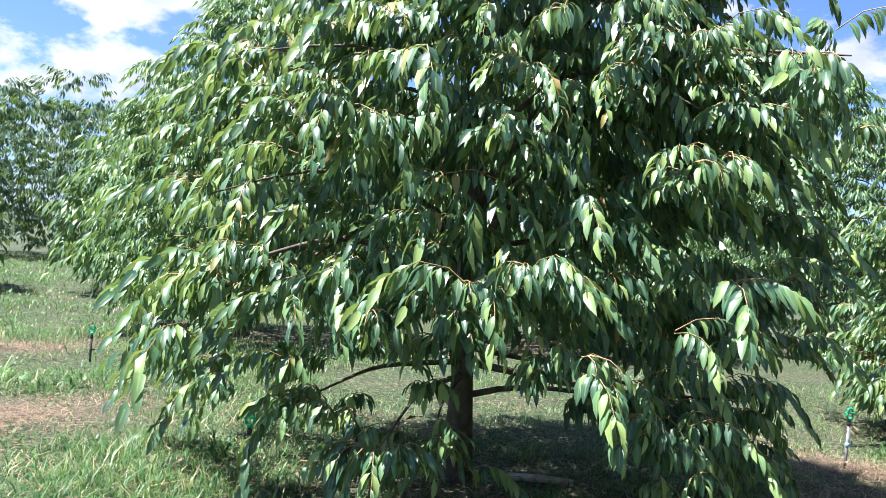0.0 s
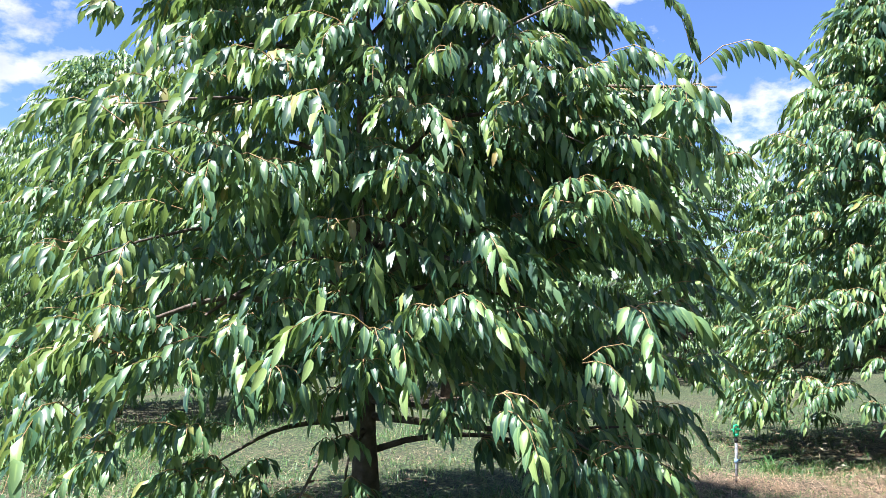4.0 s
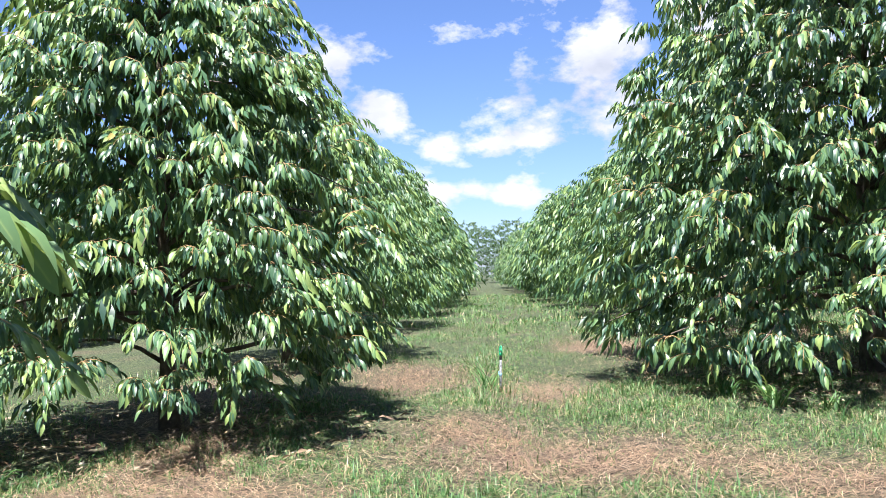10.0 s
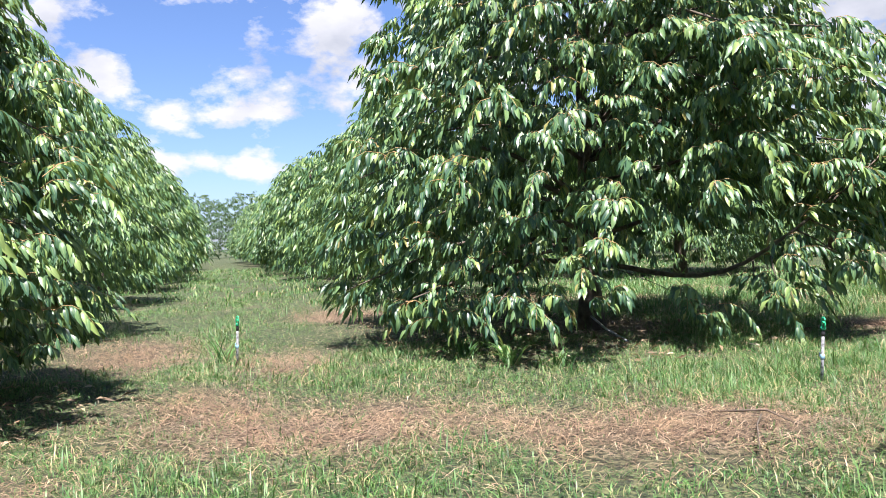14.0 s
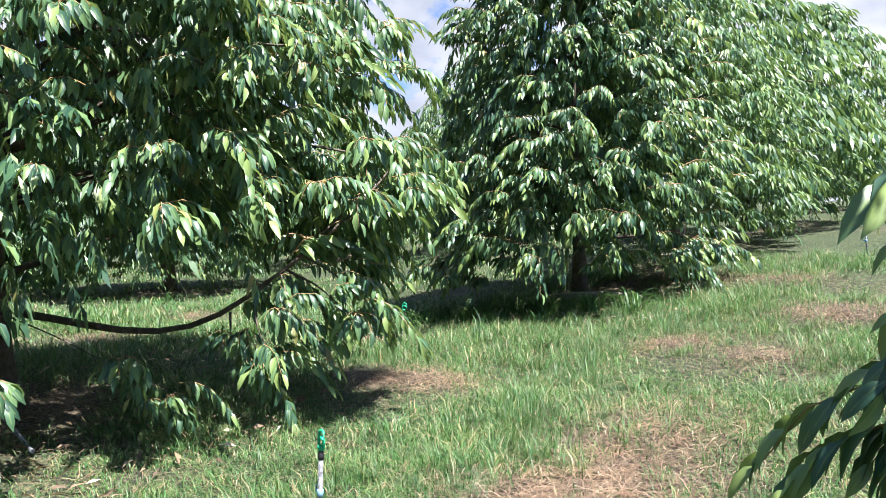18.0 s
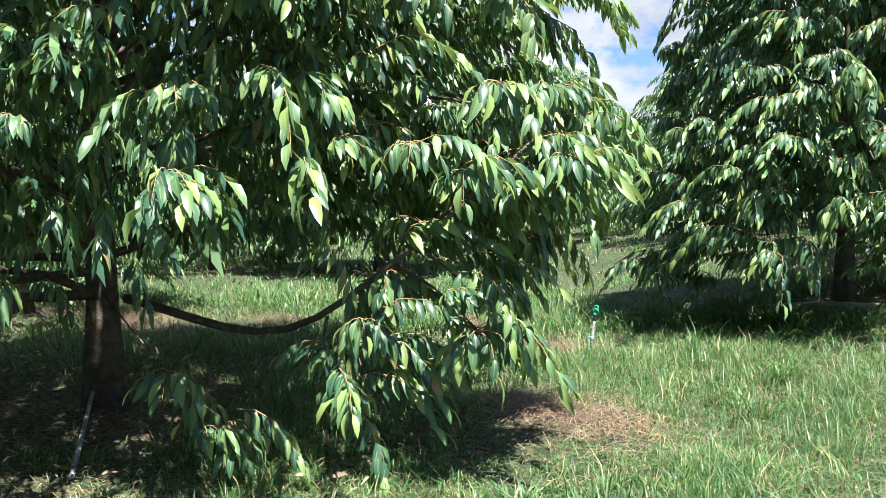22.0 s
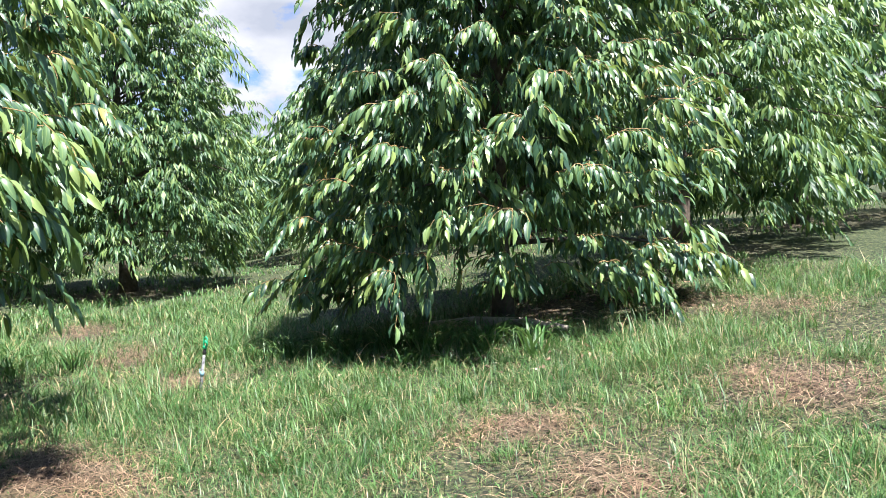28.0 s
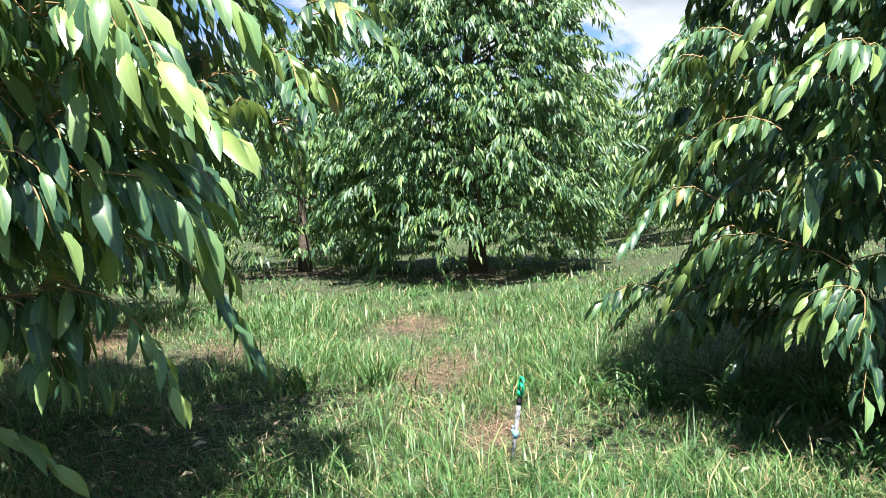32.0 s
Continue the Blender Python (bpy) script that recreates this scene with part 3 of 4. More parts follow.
# the trees that the path passes
durian_tree((-0.30, 5.15), 6.2, 2.25, 0.40, 60, 4.5, 11, "bushy durian tree with drooping glossy leaves, shading tall grass", SPRAYS_NEAR, LEAF, loose=110, facing=(0.45, -0.9), girth=0.10, shell=100, form=CONE, lean=(0.15, 0), clear=1.0, grain=0.8,
            thin=[(278, 26, 1.1), (245, 16, 0.8), (215, 16, 0.95), (318, 14, 1.0), (90, 60, 1.2)],
            boughs=[([(0, 0, 0.9), (0.9, -0.5, 0.85), (1.7, -1.1, 0.95)], 0.025, 0.7, 0.5),
                    ([(0, 0, 0.9), (-0.5, -0.9, 0.95), (-0.85, -1.7, 0.80)], 0.018, 0.6, 0.45),
                    ([(0, 0, 1.0), (0.9, -0.25, 0.95), (1.5, -0.4, 0.62)], 0.015, 0.5, 0.8), ([(0, 0, 1.0), (1.0, -0.9, 1.0), (1.5, -1.35, 0.72)], 0.015, 0.6, 0.7),
                    # three high boughs added out of view, to shade the crown's right front
                    ([(0, 0, 2.0), (0.7, -1.2, 3.2), (1.0, -2.1, 3.1)], 0.02, 0.45, 0.9), ([(0, 0, 2.0), (1.2, -1.0, 3.0), (1.9, -1.7, 2.8)], 0.02, 0.45, 0.9), ([(0, 0, 2.2), (1.5, -0.4, 3.1), (2.2, -0.6, 2.8)], 0.02, 0.45, 0.9),
                    ([(0, 0, 0.8), (-0.2, -1.0, 0.85), (-0.3, -1.9, 0.68)], 0.02, 0.75, 0.4), ([(0, 0, 0.8), (-0.1, -0.6, 0.7), (-0.1, -1.2, 0.5)], 0.012, 0.6, 0.4),
                    ([(0, 0, 1.5), (-0.7, -1.2, 1.75), (-1.2, -2.0, 1.5)], 0.025, 0.5, 0.7), ([(0, 0, 1.5), (0.0, -1.3, 1.8), (0.05, -2.1, 1.45)], 0.025, 0.5, 0.5)])
durian_tree((5.90, 8.00), 5.7, 2.2, 0.36, 60, 4.5, 12, "conical durian tree with a bare low limb above leaf litter", SPRAYS_NEAR, LEAF, loose=70, facing=(-0.5, -0.85), girth=0.09, shell=80, form=CONE, grain=0.82,
            boughs=[([(0, 0, 0.72), (0.5, -0.4, 0.76), (1.05, -0.8, 0.92), (1.6, -1.2, 0.85)], 0.03, 0.72, 0.5), ([(0, 0, 0.7), (-0.2, -0.8, 0.72), (-0.3, -1.5, 0.5)], 0.02, 0.4, 0.5), ([(0, 0, 1.4), (-1.0, 0.8, 1.4), (-2.1, 1.6, 0.9)], 0.02, 0.35, 0.8), ([(0, 0, 1.2), (-1.0, 0.3, 1.2), (-1.8, 0.4, 0.7)], 0.02, 0.4, 0.7)],
            thin=[(285, 40, 0.72), (50, 60, 1.0)])
durian_tree((12.2, 1.95), 7.2, 3.5, 0.40, 70, 4.5, 13, "wide durian tree with a long sagging bough near the ground", SPRAYS_NEAR, LEAF, loose=120, facing=(-0.7, -0.7), girth=0.16, shell=56, form=TALL, lean=(-0.45, -0.55),
            boughs=[([(-0.05, -0.2, 0.97), (-0.35, -0.66, 0.90), (-0.7, -1.18, 0.74), (-1.22, -1.65, 0.83), (-1.58, -1.92, 1.0), (-1.85, -2.34, 1.35), (-2.06, -2.6, 1.58), (-2.1, -3.0, 1.9), (-1.8, -3.4, 2.3)], 0.032, 0.52, 0.7),
                    ([(-1.85, -2.34, 1.35), (-2.0, -2.7, 1.7), (-1.9, -3.1, 2.05), (-1.4, -3.45, 2.45)], 0.012, 0.1, 0.55),
                    ([(0, 0, 1.9), (-1.2, -1.8, 2.5), (-1.9, -2.9, 2.35), (-2.4, -3.4, 2.0)], 0.018, 0.5, 0.6, 0.85),
                    ([(0, 0, 2.0), (-1.0, -2.4, 2.4), (-1.5, -3.1, 2.2), (-1.8, -3.45, 1.85)], 0.018, 0.5, 0.6),
                    ([(0, 0, 2.1), (-0.8, -2.2, 2.5), (-1.2, -3.2, 2.1), (-1.3, -3.65, 1.7)], 0.018, 0.5, 0.6),
                    ([(-0.7, -2.4, 2.0), (-1.2, -2.9, 1.8), (-1.5, -3.2, 1.45)], 0.012, 0.3, 0.6),
                    ([(-1.58, -1.92, 1.0), (-1.72, -1.9, 0.88), (-1.9, -1.85, 0.66)], 0.010, 0.2, 0.4),
                    ([(-1.7, -2.1, 1.05), (-1.85, -2.1, 0.85), (-2.1, -2.2, 0.58)], 0.010, 0.2, 0.4),
                    ([(-1.85, -2.34, 1.35), (-1.9, -2.6, 1.2), (-1.95, -2.85, 0.95)], 0.010, 0.2, 0.5),
                    ([(-1.9, -2.5, 1.45), (-2.1, -2.7, 1.3), (-2.2, -2.9, 1.05)], 0.010, 0.2, 0.4),
                    ([(0, 0, 1.0), (-1.2, -0.6, 0.85), (-2.0, -1.1, 0.62), (-2.25, -1.4, 0.5)], 0.007, 0.8, 0.4),
                    ([(0, 0, 2.5), (-0.6, -1.8, 3.6), (-0.9, -3.3, 3.6)], 0.03, 0.45, 1.0), ([(0, 0, 2.8), (-1.4, -1.5, 3.9), (-2.3, -2.7, 3.5)], 0.03, 0.45, 1.0),
                    ([(0, 0, 2.8), (0.0, -1.8, 3.9), (-0.2, -3.1, 3.8)], 0.03, 0.45, 0.9), ([(0, 0, 3.0), (-2.0, -1.0, 4.0), (-3.1, -1.6, 3.4)], 0.03, 0.45, 1.0),
                    ([(0, 0, 2.4), (-1.8, -2.0, 3.2), (-2.7, -2.3, 3.0)], 0.025, 0.45, 0.9), ([(0, 0, 2.4), (-1.0, -2.4, 3.2), (-1.6, -3.1, 3.0)], 0.025, 0.45, 0.9),
                    ([(0, 0, 1.3), (0.3, -1.2, 1.7), (0.4, -2.2, 2.1)], 0.03, 0.6, 0.6),
                    ([(0, 0, 1.0), (-1.4, 1.0, 1.1), (-2.9, 1.9, 0.75)], 0.04, 0.5, 0.9), ([(0, 0, 1.3), (-0.9, 1.6, 1.4), (-1.9, 3.0, 0.8)], 0.03, 0.45, 1.1), ([(0, 0, 1.2), (-1.8, 0.6, 1.2), (-3.3, 0.9, 0.7)], 0.03, 0.5, 0.9)],
            thin=[(232, 46, 1.9), (300, 40, 2.2), (30, 90, 1.2)])
durian_tree((14.2, -5.70), 6.9, 2.45, 0.28, 62, 4.5, 14, "dense durian tree above a fallen log and dry leaves", SPRAYS_NEAR, LEAF, loose=70, facing=(-0.9, 0.4), girth=0.11, shell=56, form=SKIRTED,
            boughs=[([(0, 0, 0.9), (-0.6, -1.0, 0.95), (-1.2, -1.9, 0.8)], 0.03, 0.6, 0.6), ([(0, 0, 0.8), (-0.8, 0.2, 0.8), (-1.4, 0.4, 0.7)], 0.02, 0.6, 0.4), ([(0, 0, 1.2), (0.3, 1.1, 1.1), (0.45, 2.2, 0.55)], 0.02, 0.4, 0.9), ([(0, 0, 1.2), (0.8, 1.1, 1.1), (1.2, 2.0, 0.5)], 0.02, 0.4, 0.9)],
            thin=[(152, 14, 0.95), (176, 9, 0.95), (-10, 50, 1.1)])
durian_tree((3.1, -2.9), 5.2, 2.3, 0.6, 56, 4.5, 15, "durian tree with long near branches reaching over the path", SPRAYS_NEAR, LEAF, loose=70, facing=(0.6, 0.8), girth=0.11, shell=38, clear=0.26,
            boughs=[([(0, 0, 1.9), (1.1, 1.1, 2.05), (1.6, 1.55, 1.95), (1.9, 1.84, 1.82)], 0.014, 0.9, 0.15, 0.9),
                    ([(0, 0, 1.5), (1.1, 1.1, 1.65), (1.7, 1.7, 1.55), (2.0, 2.02, 1.55)], 0.014, 0.9, 0.15, 0.95),
                    ([(0, 0, 1.2), (1.1, 1.2, 1.4), (1.7, 1.75, 1.3), (2.0, 2.02, 1.27)], 0.014, 0.9, 0.15, 0.95),
                    # upper boughs added, mostly unseen, to keep sun off the long near branches
                    ([(0, 0, 2.2), (0.9, 1.0, 2.75), (1.6, 1.8, 2.5)], 0.016, 0.4, 0.9),
                    ([(0, 0, 2.2), (1.1, 1.0, 2.9), (2.0, 1.9, 2.75)], 0.02, 0.5, 0.7), ([(0, 0, 2.6), (0.8, 1.2, 3.5), (1.5, 2.2, 3.2)], 0.02, 0.4, 0.9), ([(0, 0, 2.6), (1.2, 1.0, 3.5), (2.0, 1.7, 3.1)], 0.02, 0.4, 0.9), ([(0, 0, 2.0), (1.5, 0.7, 2.8), (2.5, 1.2, 2.6)], 0.02, 0.5, 0.7),
                    ([(0, 0, 1.0), (1.0, 1.1, 1.1), (1.6, 1.75, 1.05), (1.98, 2.08, 0.95)], 0.014, 0.9, 0.15, 1.0)])
durian_tree((25.3, -0.5), 9.0, 3.0, 0.45, 84, 5.0, 16, "tall durian tree with tiers of pale green leaves", SPRAYS_MID, LEAF_FAR, shell=64, girth=0.17, thin=[(187, 10, 0.8)])

# further trees of the rows
MID_KINDS, FAR_KINDS = [], []
for n in range(3):
    MID_KINDS.append(durian_tree([(11.1, 10.9), (18.2, 5.1), (-4.5, 12.5)][n], (5.1, 5.7, 5.9)[n], (2.3, 2.6, 2.45)[n], 0.55, 50, 3.0, 30 + n, GREEN_TREE, SPRAYS_MID, LEAF_FAR, limbs_shown=6, shell=88, inner=40, grain=0.88))
for n in range(2):
    FAR_KINDS.append(durian_tree([(42.5, 27.4), (18.0, -12.7)][n], 5.7, 2.6, 0.5, 30, 2.0, 40 + n, GREEN_TREE, SPRAYS_FAR, LEAF_FAR, limbs_shown=3, shell=50, inner=24))


def plant(x, y, size, turn, kind, kinds):
    t = copy_thing(kinds[kind % len(kinds)], Matrix.Translation((x, y, float(gz(x, y)) - 0.03)) @ Matrix.Rotation(turn, 4, "Z") @ Matrix.Scale(size, 4))
    TRUNKS.append((x, y, 2.6))
    return t


spots = []
for j in range(2, 12):
    spots.append((5.9 + 6.1 * j, 8.0 + 3.23 * j))
for j in range(2, 11):
    spots.append((12.2 + 6.1 * j, 1.95 + 3.23 * j))
for j in range(3, 8):
    spots.append((14.2 + 6.1 * j, -5.7 + 3.23 * j))
for j in (-1, 1, 2, 3, 4, 5):
    spots.append((18.0 + 6.1 * j, -12.7 + 3.2 * j))
for j in range(-1, 6):
    spots.append((21.8 + 6.1 * j, -19.7 + 3.2 * j))
for j in (1, 2, 3, 4, 5, 6):
    spots.append((-5.2 + 6.1 * j, 11.6 + 3.2 * j))
for j in (-1, 0, 1, 2, 3):
    spots.append((-9.0 + 6.1 * j, 19.0 + 3.2 * j))
spots += [(15.9, -9.3), (27.3, 4.2)]
vary = random.Random(5)
for n, (x, y) in enumerate(spots):
    near = math.hypot(x - 6, y) < 21
    plant(x + vary.uniform(-0.4, 0.4), y + vary.uniform(-0.4, 0.4), vary.uniform(0.92, 1.12), vary.uniform(0, 6.28), n, MID_KINDS if near else FAR_KINDS)


# woods that close the field
def woods():
    rng = np.random.default_rng(3)
    spots = []
    for a in np.linspace(-70, 165, 98):
        for d in (0, 7):
            far = 105 + 12 * math.sin(radians(a * 3)) + d
            if 85 < a < 150:
                far = 44 + d
            spots.append((6 + far * math.cos(radians(a + d * 0.2)), 2 + far * math.sin(radians(a + d * 0.2)), rng.uniform(7.2, 8.8) * (1.12 if 8 < a < 60 else 1)))
    pl, wy, sz = [], [], []
    for x, y, h in spots:
        bearing = math.degrees(math.atan2(y - 2, x - 6))
        for _ in range(240 if math.hypot(x - 6, y - 2) < 60 else 300 if 8 < bearing < 48 else 80 if bearing < 8 else 30):
            u = rng.uniform(0, 1) ** 0.8
            a = rng.uniform(0, 6.28)
            r = 3.4 * math.sqrt(max(0.05, 1 - (2 * u - 0.9) ** 2 * 0.9)) * rng.uniform(0.6, 1.1)
            pl.append((x + r * math.cos(a), y + r * math.sin(a), float(gz(x, y)) + 0.3 + h * u))
            wy.append((math.cos(a), math.sin(a), rng.normal(0.2, 0.3)))
            sz.append(rng.uniform(1.3, 2.2) * (0.75 if math.hypot(x - 6, y - 2) < 60 else 0.85 if 8 < bearing < 48 else 2.0))
    v, f, k = spread(SPRAYS_WOOD, rng, np.array(pl), np.array(wy), np.tile((0, 0, 1.0), (len(pl), 1)), np.array(sz))
    ob = new("distant_woods", soup("distant_woods", v, f, [LEAF_WOOD, TWIG], k))
    tagged(ob, "dark hazy belt of woods along the field edge", "woods", kind="stuff")


woods()
build_ground()


# ---- grass, straw and litter ----
def blades(name, rng, x, y, length, lean, width, mat, label, flat=False):
    n = len(x)
    z = gz(x, y)
    az = rng.uniform(0, 2 * math.pi, n)
    c, s = np.cos(az), np.sin(az)
    base = np.stack([x, y, z - 0.01], -1)
    out = np.stack([c, s, 0 * c], -1)
    side = np.stack([-s, c, 0 * c], -1) * width[:, None]
    up = np.array([0, 0, 1.0])
    h1, h2 = length * 0.45, length
    p1 = base + out * (lean * h1 * 0.55)[:, None] + up * (h1 * np.sqrt(np.maximum(0.04, 1 - lean**2)))[:, None]
    p2 = base + out * (lean * h2 * 1.0)[:, None] + up * (h2 * np.sqrt(np.maximum(0.02, 1 - lean**2)) * (0.92 - 0.35 * lean))[:, None]
    if flat:
        lift = 0.004 + 0.06 * rng.uniform(0, 1, n) ** 2
        tilt = rng.normal(0, 0.12, n)
        base = base + up * (lift + 0.01)[:, None]
        p1 = base + out * h1[:, None] + up * (0.02 + h1 * tilt)[:, None]
        p2 = base + out * h2[:, None] + up * (h2 * tilt * 0.6)[:, None]
    v = np.stack([base, p1 - side, p1 + side, p2], 1).reshape(-1, 3)
    o = (np.arange(n) * 4)[:, None]
    f = np.concatenate([o + np.array([0, 2, 1]), o + np.array([1, 2, 3])], 1).reshape(-1, 3)
    ob = new(name, soup(name, v, f, [mat]))
    return tagged(ob, label, "grass" if mat is GRASS else "dry grass", kind="stuff")


def patchy(x, y):
    return 0.5 + 0.25 * np.sin(1.7 * x + 1.1 * np.sin(0.9 * y)) + 0.25 * np.sin(1.9 * y + 1.3 * np.sin(1.1 * x + 2))


def meadow():
    rng = np.random.default_rng(21)
    # tufts: x range, y range, tufts, blades in each, height, width
    zones = [((-7, 20), (-9, 12), 22000, 9, 0.13, 0.0034), ((1.5, 11), (-4, 7.5), 21000, 11, 0.085, 0.0030), ((-3, 4), (2.2, 6.5), 5000, 12, 0.12, 0.0030), ((6, 17), (-9.5, 0.5), 11000, 14, 0.19, 0.0027), ((6.5, 13.5), (-6.5, 1.0), 11000, 11, 0.11, 0.0025), ((12.6, 15.6), (-5.0, -3.3), 1500, 12, 0.22, 0.0030), ((13.0, 22.0), (-3.6, 4.0), 6500, 9, 0.20, 0.0050), ((-9.0, -2.0), (3.0, 12.0), 5000, 8, 0.14, 0.0045), ((17, 46), (-16, 26), 15000, 6, 0.20, 0.011), ((-26, -4), (3, 38), 13000, 6, 0.18, 0.011)]
    for (x0, x1), (y0, y1), n, each, h, w in zones:
        px, py = rng.uniform(x0, x1, n // 5), rng.uniform(y0, y1, n // 5)
        who = rng.integers(0, n // 5, n)
        apart = 0.11 if each > 9 else 0.3
        x, y = px[who] + rng.normal(0, apart, n), py[who] + rng.normal(0, apart, n)
        tussock = rng.uniform(0.55, 1.55, n // 5)[who]
        pt = patchy(x, y)
        keep = rng.uniform(0, 1, n) < np.clip(0.45 + 0.8 * pt, 0, 1) * (1 - 0.85 * straw_at(x, y))
        for tx, ty, r in TRUNKS:
            d = np.hypot(x - tx, y - ty)
            keep &= ~((d < 0.32 * r) & (rng.uniform(0, 1, n) < 0.7))
        x, y, pt, tussock = x[keep], y[keep], pt[keep], tussock[keep]
        tall = h * tussock * (0.5 + 0.8 * pt) * rng.uniform(0.6, 1.3, len(x)) * (1 + 0.75 * (rng.uniform(0, 1, len(x)) < 0.10))
        x, y, tall = (np.repeat(q, each) for q in (x, y, tall))
        spreadout = 0.05 if each > 9 else 0.10
        x, y = x + rng.normal(0, spreadout, len(x)), y + rng.normal(0, spreadout, len(x))
        blades("grass", rng, x, y, tall * rng.uniform(0.5, 1.25, len(x)), rng.uniform(0.35, 0.99, len(x)), w * rng.uniform(0.6, 1.5, len(x)), GRASS, "uneven green grass with dry blades among it")


def cut_grass():
    rng = np.random.default_rng(22)
    xs, ys = [], []
    for cx, cy, a, b, w in STRAW_PATCHES:
        n = int(4200 * a * b) + 200
        u, v = rng.normal(0, 0.6 * a, n), rng.normal(0, 0.8 * b, n)
        xs.append(cx + u * math.cos(w) - v * math.sin(w))
        ys.append(cy + u * math.sin(w) + v * math.cos(w))
    for n, x0, x1, y0, y1 in ((14000, -6, 20, -9, 12), (20000, 5, 16, -8, 6), (8000, -4, 6, 2, 9)):
        xs.append(rng.uniform(x0, x1, n))
        ys.append(rng.uniform(y0, y1, n))
    x, y = np.concatenate(xs), np.concatenate(ys)
    blades("cut_dry_grass", rng, x, y, rng.uniform(0.08, 0.32, len(x)), np.ones(len(x)), rng.uniform(0.0012, 0.0032, len(x)), STRAW, "matted brown cut grass lying in patches", flat=True)


def litter():
    rng = np.random.default_rng(23)
    lv, lf = leaf_shape(False)
    for tx, ty, n, r in ((5.9, 8.0, 420, 2.2), (12.2, 1.95, 520, 3.2), (14.2, -5.7, 320, 2.3), (-0.3, 5.1, 200, 2.0), (3.1, -2.9, 150, 2.0)):
        a, d = rng.uniform(0, 6.28, n), r * np.sqrt(rng.uniform(0, 1, n)) * 1.05
        x, y = tx + d * np.cos(a), ty + d * np.sin(a)
        places = np.stack([x, y, gz(x, y) + rng.uniform(0.01, 0.05, n)], -1)
        ways = np.stack([np.cos(a * 7), np.sin(a * 7), rng.normal(0, 0.2, n)], -1)
        ups = np.tile((0, 0, 1.0), (n, 1)) + rng.normal(0, 0.5, (n, 3))
        v, f, k = spread([(lv, lf, np.zeros(len(lf), int))], rng, places, ways, ups, rng.uniform(0.08, 0.17, n))
        tagged(new("leaf_litter", soup("leaf_litter", v, f, [LITTER], k)), "dry curled brown leaves lying under the tree", "leaf litter", kind="stuff")


meadow()
cut_grass()
litter()


# ---- irrigation stakes ----
def sprinkler(x, y, height, lean, turn, label, pipe=PVC, joint=PVC_BLUE):
    s = thing("sprinkler_stake", (x, y, float(gz(x, y)) - 0.04), label, "sprinkler", "irrigation stakes")
    s.rotation_euler = (radians(lean[0]), radians(lean[1]), turn)
    h = height - 0.09
    part("pipe", soup("pipe", *tube([(0, 0, 0), (0, 0, h * 0.5), (0, 0, h)], [0.0135] * 3, 10), [pipe]), s, "mottled grey plastic pipe")
    part("coupling", soup("coupling", *tube([(0, 0, h * 0.52), (0, 0, h * 0.53), (0, 0, h * 0.60), (0, 0, h * 0.61)], [0.014, 0.019, 0.019, 0.014], 10), [joint]), s)
    part("coupling", soup("coupling", *tube([(0.018, 0, h * 0.56), (0.045, 0, h * 0.575), (0.05, 0, h * 0.64)], [0.009, 0.010, 0.008], 8), [joint]), s)
    part("adapter", soup("adapter", *tube([(0, 0, h - 0.02), (0, 0, h), (0, 0, h + 0.03), (0, 0, h + 0.035)], [0.016, 0.018, 0.013, 0.010], 10), [BLACK_PLASTIC]), s)
    head = []
    head.append(tube([(0, 0, h + 0.03), (0, 0, h + 0.045), (0, 0, h + 0.05)], [0.014, 0.016, 0.012], 8))
    head.append(tube([(-0.018, 0, h + 0.045), (-0.021, 0, h + 0.07), (-0.016, 0, h + 0.098), (0, 0, h + 0.104)], [0.006] * 4, 6))
    head.append(tube([(0.018, 0, h + 0.045), (0.021, 0, h + 0.07), (0.016, 0, h + 0.098), (0, 0, h + 0.104)], [0.006] * 4, 6))
    hv, hf = gather(head)
    hv = (hv - (0, 0, h + 0.03)) * 1.45 + (0, 0, h + 0.03)
    part("sprinkler_head", soup("sprinkler_head", hv, hf, [GREEN_PLASTIC]), s, "green plastic sprinkler frame")
    part("spinner", soup("spinner", *tube([(-0.042, 0.012, h + 0.092), (0, 0, h + 0.10), (0.048, -0.014, h + 0.09)], [0.008, 0.012, 0.008], 6), [GREEN_PLASTIC]), s)
    return s


STAKE = "leaning grey pipe with a green sprinkler head in grass"
sprinkler(3.05, 6.7, 0.52, (0, 2), 0.4, STAKE)
sprinkler(8.82, 5.75, 0.54, (2, -2), 0.9, STAKE)
sprinkler(7.95, -0.02, 0.54, (5, 3), 0.2, STAKE)
sprinkler(13.35, -2.45, 0.54, (8, -3), 0.5, STAKE)
sprinkler(12.5, -9.8, 0.54, (0, 4), 0.5, STAKE)
sprinkler(19.3, -4.0, 0.5, (0, 4), 0.5, STAKE)
sprinkler(-5.1, 8.8, 0.45, (0, 0), 0.5, "short dark pipe standing in the grass", BLACK_PLASTIC, BLACK_PLASTIC)
sprinkler(-1.75, 4.8, 0.42, (0, 0), 0.5, "short black pipe standing beside the tree", BLACK_PLASTIC, BLACK_PLASTIC)


# ---- fallen wood, pipes and weeds ----
def rod(name, pts, radii, mat, label, category, sides=8):
    pts = [(x, y, float(gz(x, y)) + z) for x, y, z in pts]
    base = Vector(pts[0])
    ob = new(name, soup(name, *tube([tuple(Vector(p) - base) for p in pts], radii, sides), [mat]))
    ob.location = base
    return tagged(ob, label, category)


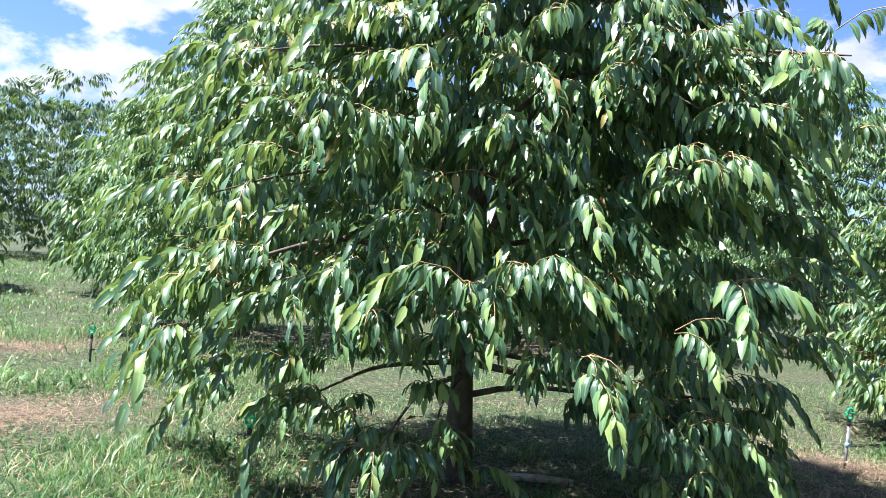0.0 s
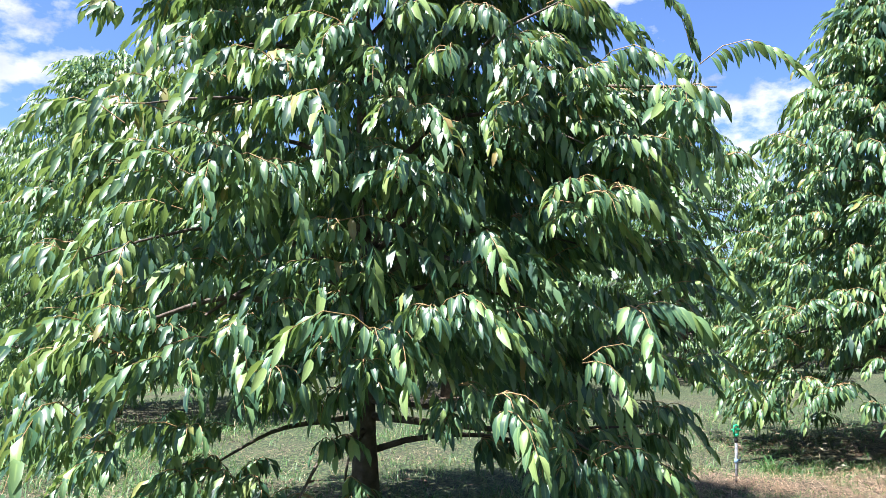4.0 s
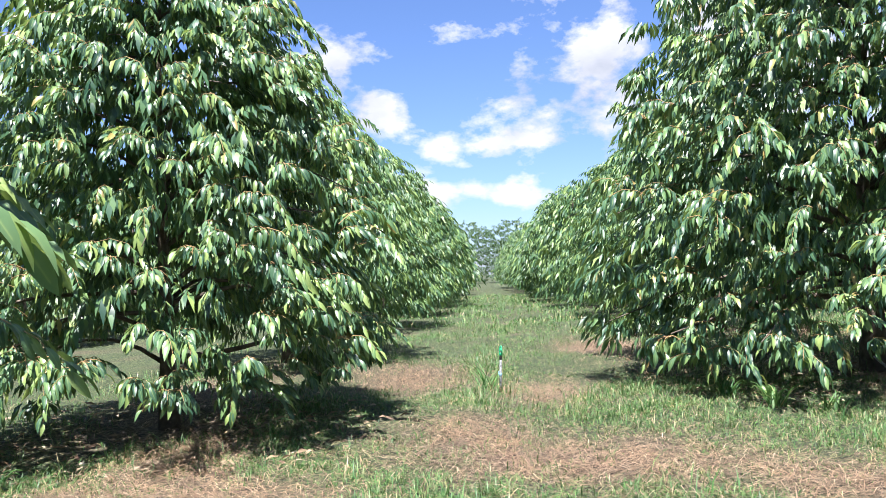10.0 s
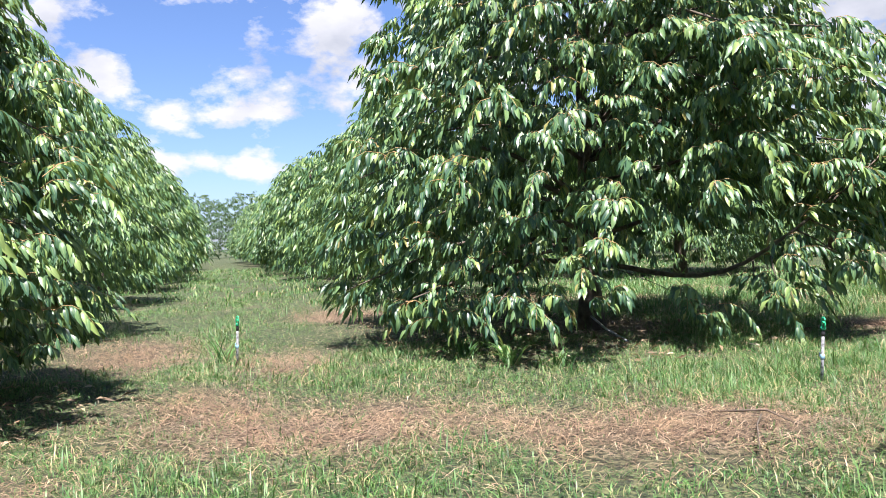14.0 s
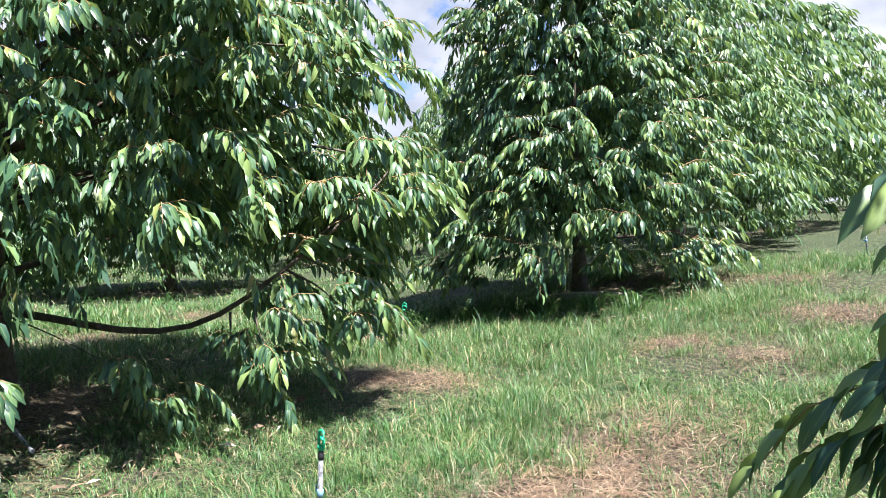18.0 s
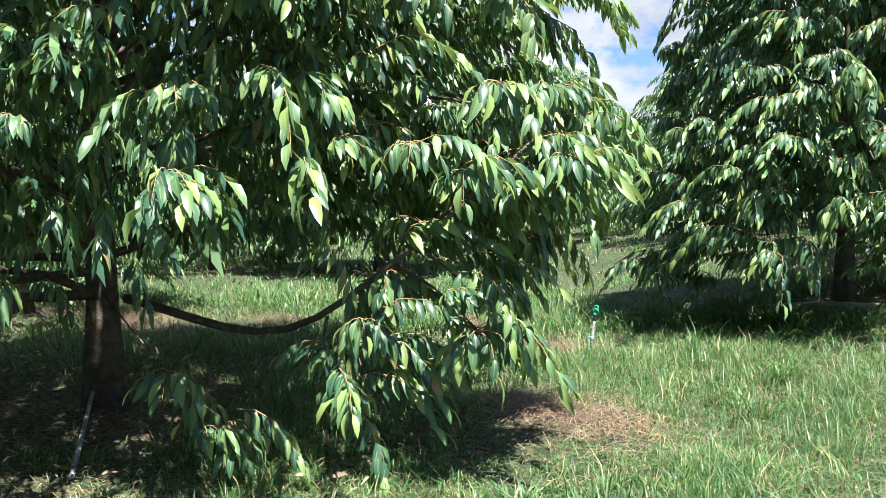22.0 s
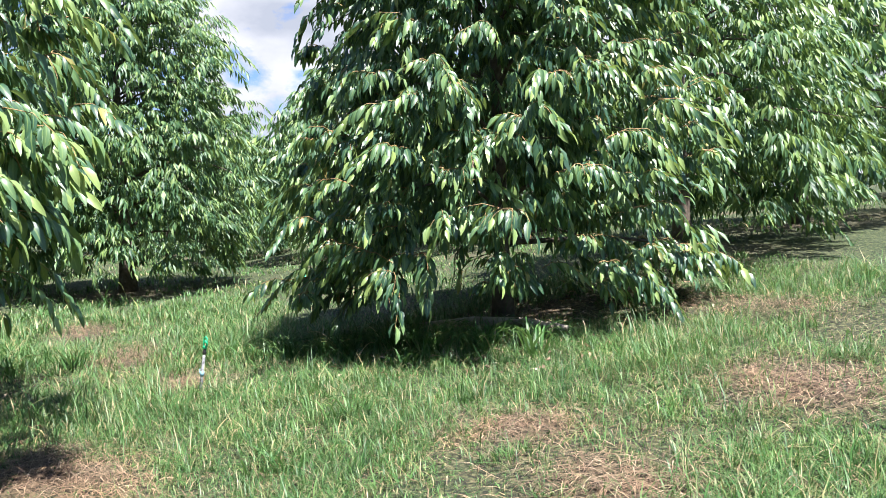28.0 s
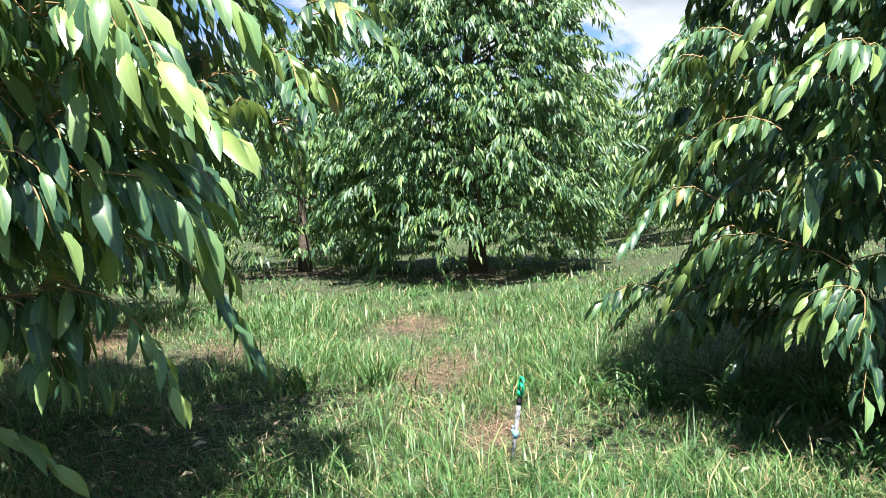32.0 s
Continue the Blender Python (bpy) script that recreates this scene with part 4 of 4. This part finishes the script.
rod("log", [(14.7, -4.8, 0.05), (14.0, -5.3, 0.08), (13.5, -5.7, 0.07), (13.0, -5.95, 0.04)], [0.035, 0.05, 0.045, 0.03], DRY_WOOD, "pale weathered log lying under the durian tree", "log")
rod("stick", [(14.3, -4.9, 0.04), (13.5, -4.75, 0.06), (12.95, -4.7, 0.03)], [0.022, 0.02, 0.01], DRY_WOOD, "thin grey stick beside the log", "stick")
rod("stick", [(14.6, -5.1, 0.05), (14.0, -4.6, 0.07), (13.6, -4.2, 0.03)], [0.018, 0.016, 0.01], DRY_WOOD, "thin grey stick beside the log", "stick")
rod("stick", [(16.3, -8.6, 0.05), (15.6, -8.3, 0.12), (14.9, -8.2, 0.2)], [0.03, 0.025, 0.015], DRY_WOOD, "bleached broken branch lying on the slope", "stick")
rod("pipe_piece", [(11.9, 1.95, 0.22), (11.1, 1.75, 0.10), (10.25, 1.52, 0.03)], [0.016, 0.016, 0.016], PVC, "grey plastic pipe leaning in the tree's shade", "pipe")
rod("pipe_piece", [(12.0, 3.0, 0.05), (11.6, 2.7, 0.06), (11.3, 2.4, 0.05)], [0.014, 0.014, 0.014], PVC, "short grey pipe lying in the shade", "pipe")
rod("stick", [(0.07, 5.35, 0.03), (0.3, 5.33, 0.04), (0.56, 5.31, 0.03)], [0.028, 0.03, 0.026], DRY_WOOD, "pale cut stick lying under the bushy tree", "stick")
rod("fallen_twig", [(6.41, 1.09, 0.03), (6.25, 0.92, 0.06), (6.1, 0.77, 0.09), (5.95, 0.62, 0.03)], [0.009, 0.008, 0.006, 0.004], BARK, "dark bare twig fallen on cut grass", "twig", 6)
rod("fallen_twig", [(6.12, 0.8, 0.06), (5.7, 0.9, 0.10), (5.3, 0.96, 0.05)], [0.006, 0.005, 0.003], BARK, "dark bare twig fallen on cut grass", "twig", 6)


def clump(x, y, count, height, width, seed, label, mat=None):
    """A clump of long arching grass leaves, one mesh."""
    rng = np.random.default_rng(seed)
    pieces = []
    for _ in range(count):
        a, h = rng.uniform(0, 6.28), height * rng.uniform(0.55, 1.1)
        reach = h * rng.uniform(0.35, 1.0)
        t = np.linspace(0, 1, 6)
        ox, oy = rng.normal(0, 0.06, 2)
        px, py = ox + math.cos(a) * reach * t, oy + math.sin(a) * reach * t
        pz = h * (1.35 * t - 0.75 * t**2.4)
        w = width * (1 - t**2) + 0.0004
        side = np.array([-math.sin(a), math.cos(a), 0])
        c = np.stack([px, py, pz], -1)
        v = np.vstack([c + side * w[:, None], c - np.array([0, 0, 0.004]), c - side * w[:, None]])
        n = len(t)
        f = []
        for i in range(n - 1):
            for o in (0, n):
                f += [(o + i, o + i + 1, o + n + i), (o + i + 1, o + n + i + 1, o + n + i)]
        pieces.append((v, np.array(f)))
    ob = new("grass_clump", soup("grass_clump", *gather(pieces), [mat or GRASS]))
    ob.location = (x, y, float(gz(x, y)) - 0.01)
    return tagged(ob, label, "grass clump", "clumps of long grass")


LONG = "clump of long arching green grass leaves"
clump(8.83, 2.73, 46, 0.36, 0.010, 1, LONG)
clump(9.3, 3.3, 30, 0.30, 0.009, 2, LONG)
clump(8.7, 2.2, 24, 0.28, 0.009, 3, LONG)
clump(12.3, -5.3, 12, 0.50, 0.014, 4, "tall pale upright grass beside the log")
clump(12.7, -5.5, 14, 0.34, 0.009, 5, LONG)
clump(14.27, -3.78, 34, 0.32, 0.010, 6, LONG)
clump(13.6, -3.9, 30, 0.30, 0.010, 7, LONG)
clump(13.0, -4.3, 30, 0.30, 0.010, 8, LONG)
clump(14.9, -3.0, 30, 0.30, 0.010, 9, LONG)
clump(8.95, 6.0, 26, 0.55, 0.008, 10, "tall weedy tuft growing behind a sprinkler")
clump(8.8, 5.68, 20, 0.14, 0.008, 11, "low brown tuft at the foot of a sprinkler", STRAW)
clump(9.6, -1.0, 26, 0.24, 0.009, 12, LONG)
clump(3.7, 7.3, 26, 0.26, 0.009, 13, LONG)
clump(-2.1, 5.2, 30, 0.26, 0.009, 14, LONG)
clump(0.9, 4.2, 30, 0.30, 0.008, 15, LONG)
clump(0.3, 4.6, 30, 0.30, 0.008, 16, LONG)
clump(10.9, -3.0, 24, 0.30, 0.008, 17, LONG)
clump(11.6, -3.6, 24, 0.30, 0.008, 18, LONG)
clump(9.4, -3.3, 24, 0.26, 0.008, 19, LONG)
clump(15.6, -1.0, 40, 0.42, 0.010, 20, LONG)
clump(16.4, -0.2, 40, 0.40, 0.010, 21, LONG)
clump(15.2, -0.4, 40, 0.40, 0.010, 22, LONG)
# lush grass along the edge of the dense tree's shade
lush = random.Random(8)
for k in range(22):
    u = k / 21
    clump(15.2 - 2.5 * u + lush.uniform(-0.15, 0.15), -3.0 - 2.2 * u + lush.uniform(-0.2, 0.2), 40, lush.uniform(0.30, 0.44), 0.008, 40 + k, "lush clump of long grass at the edge of shade")
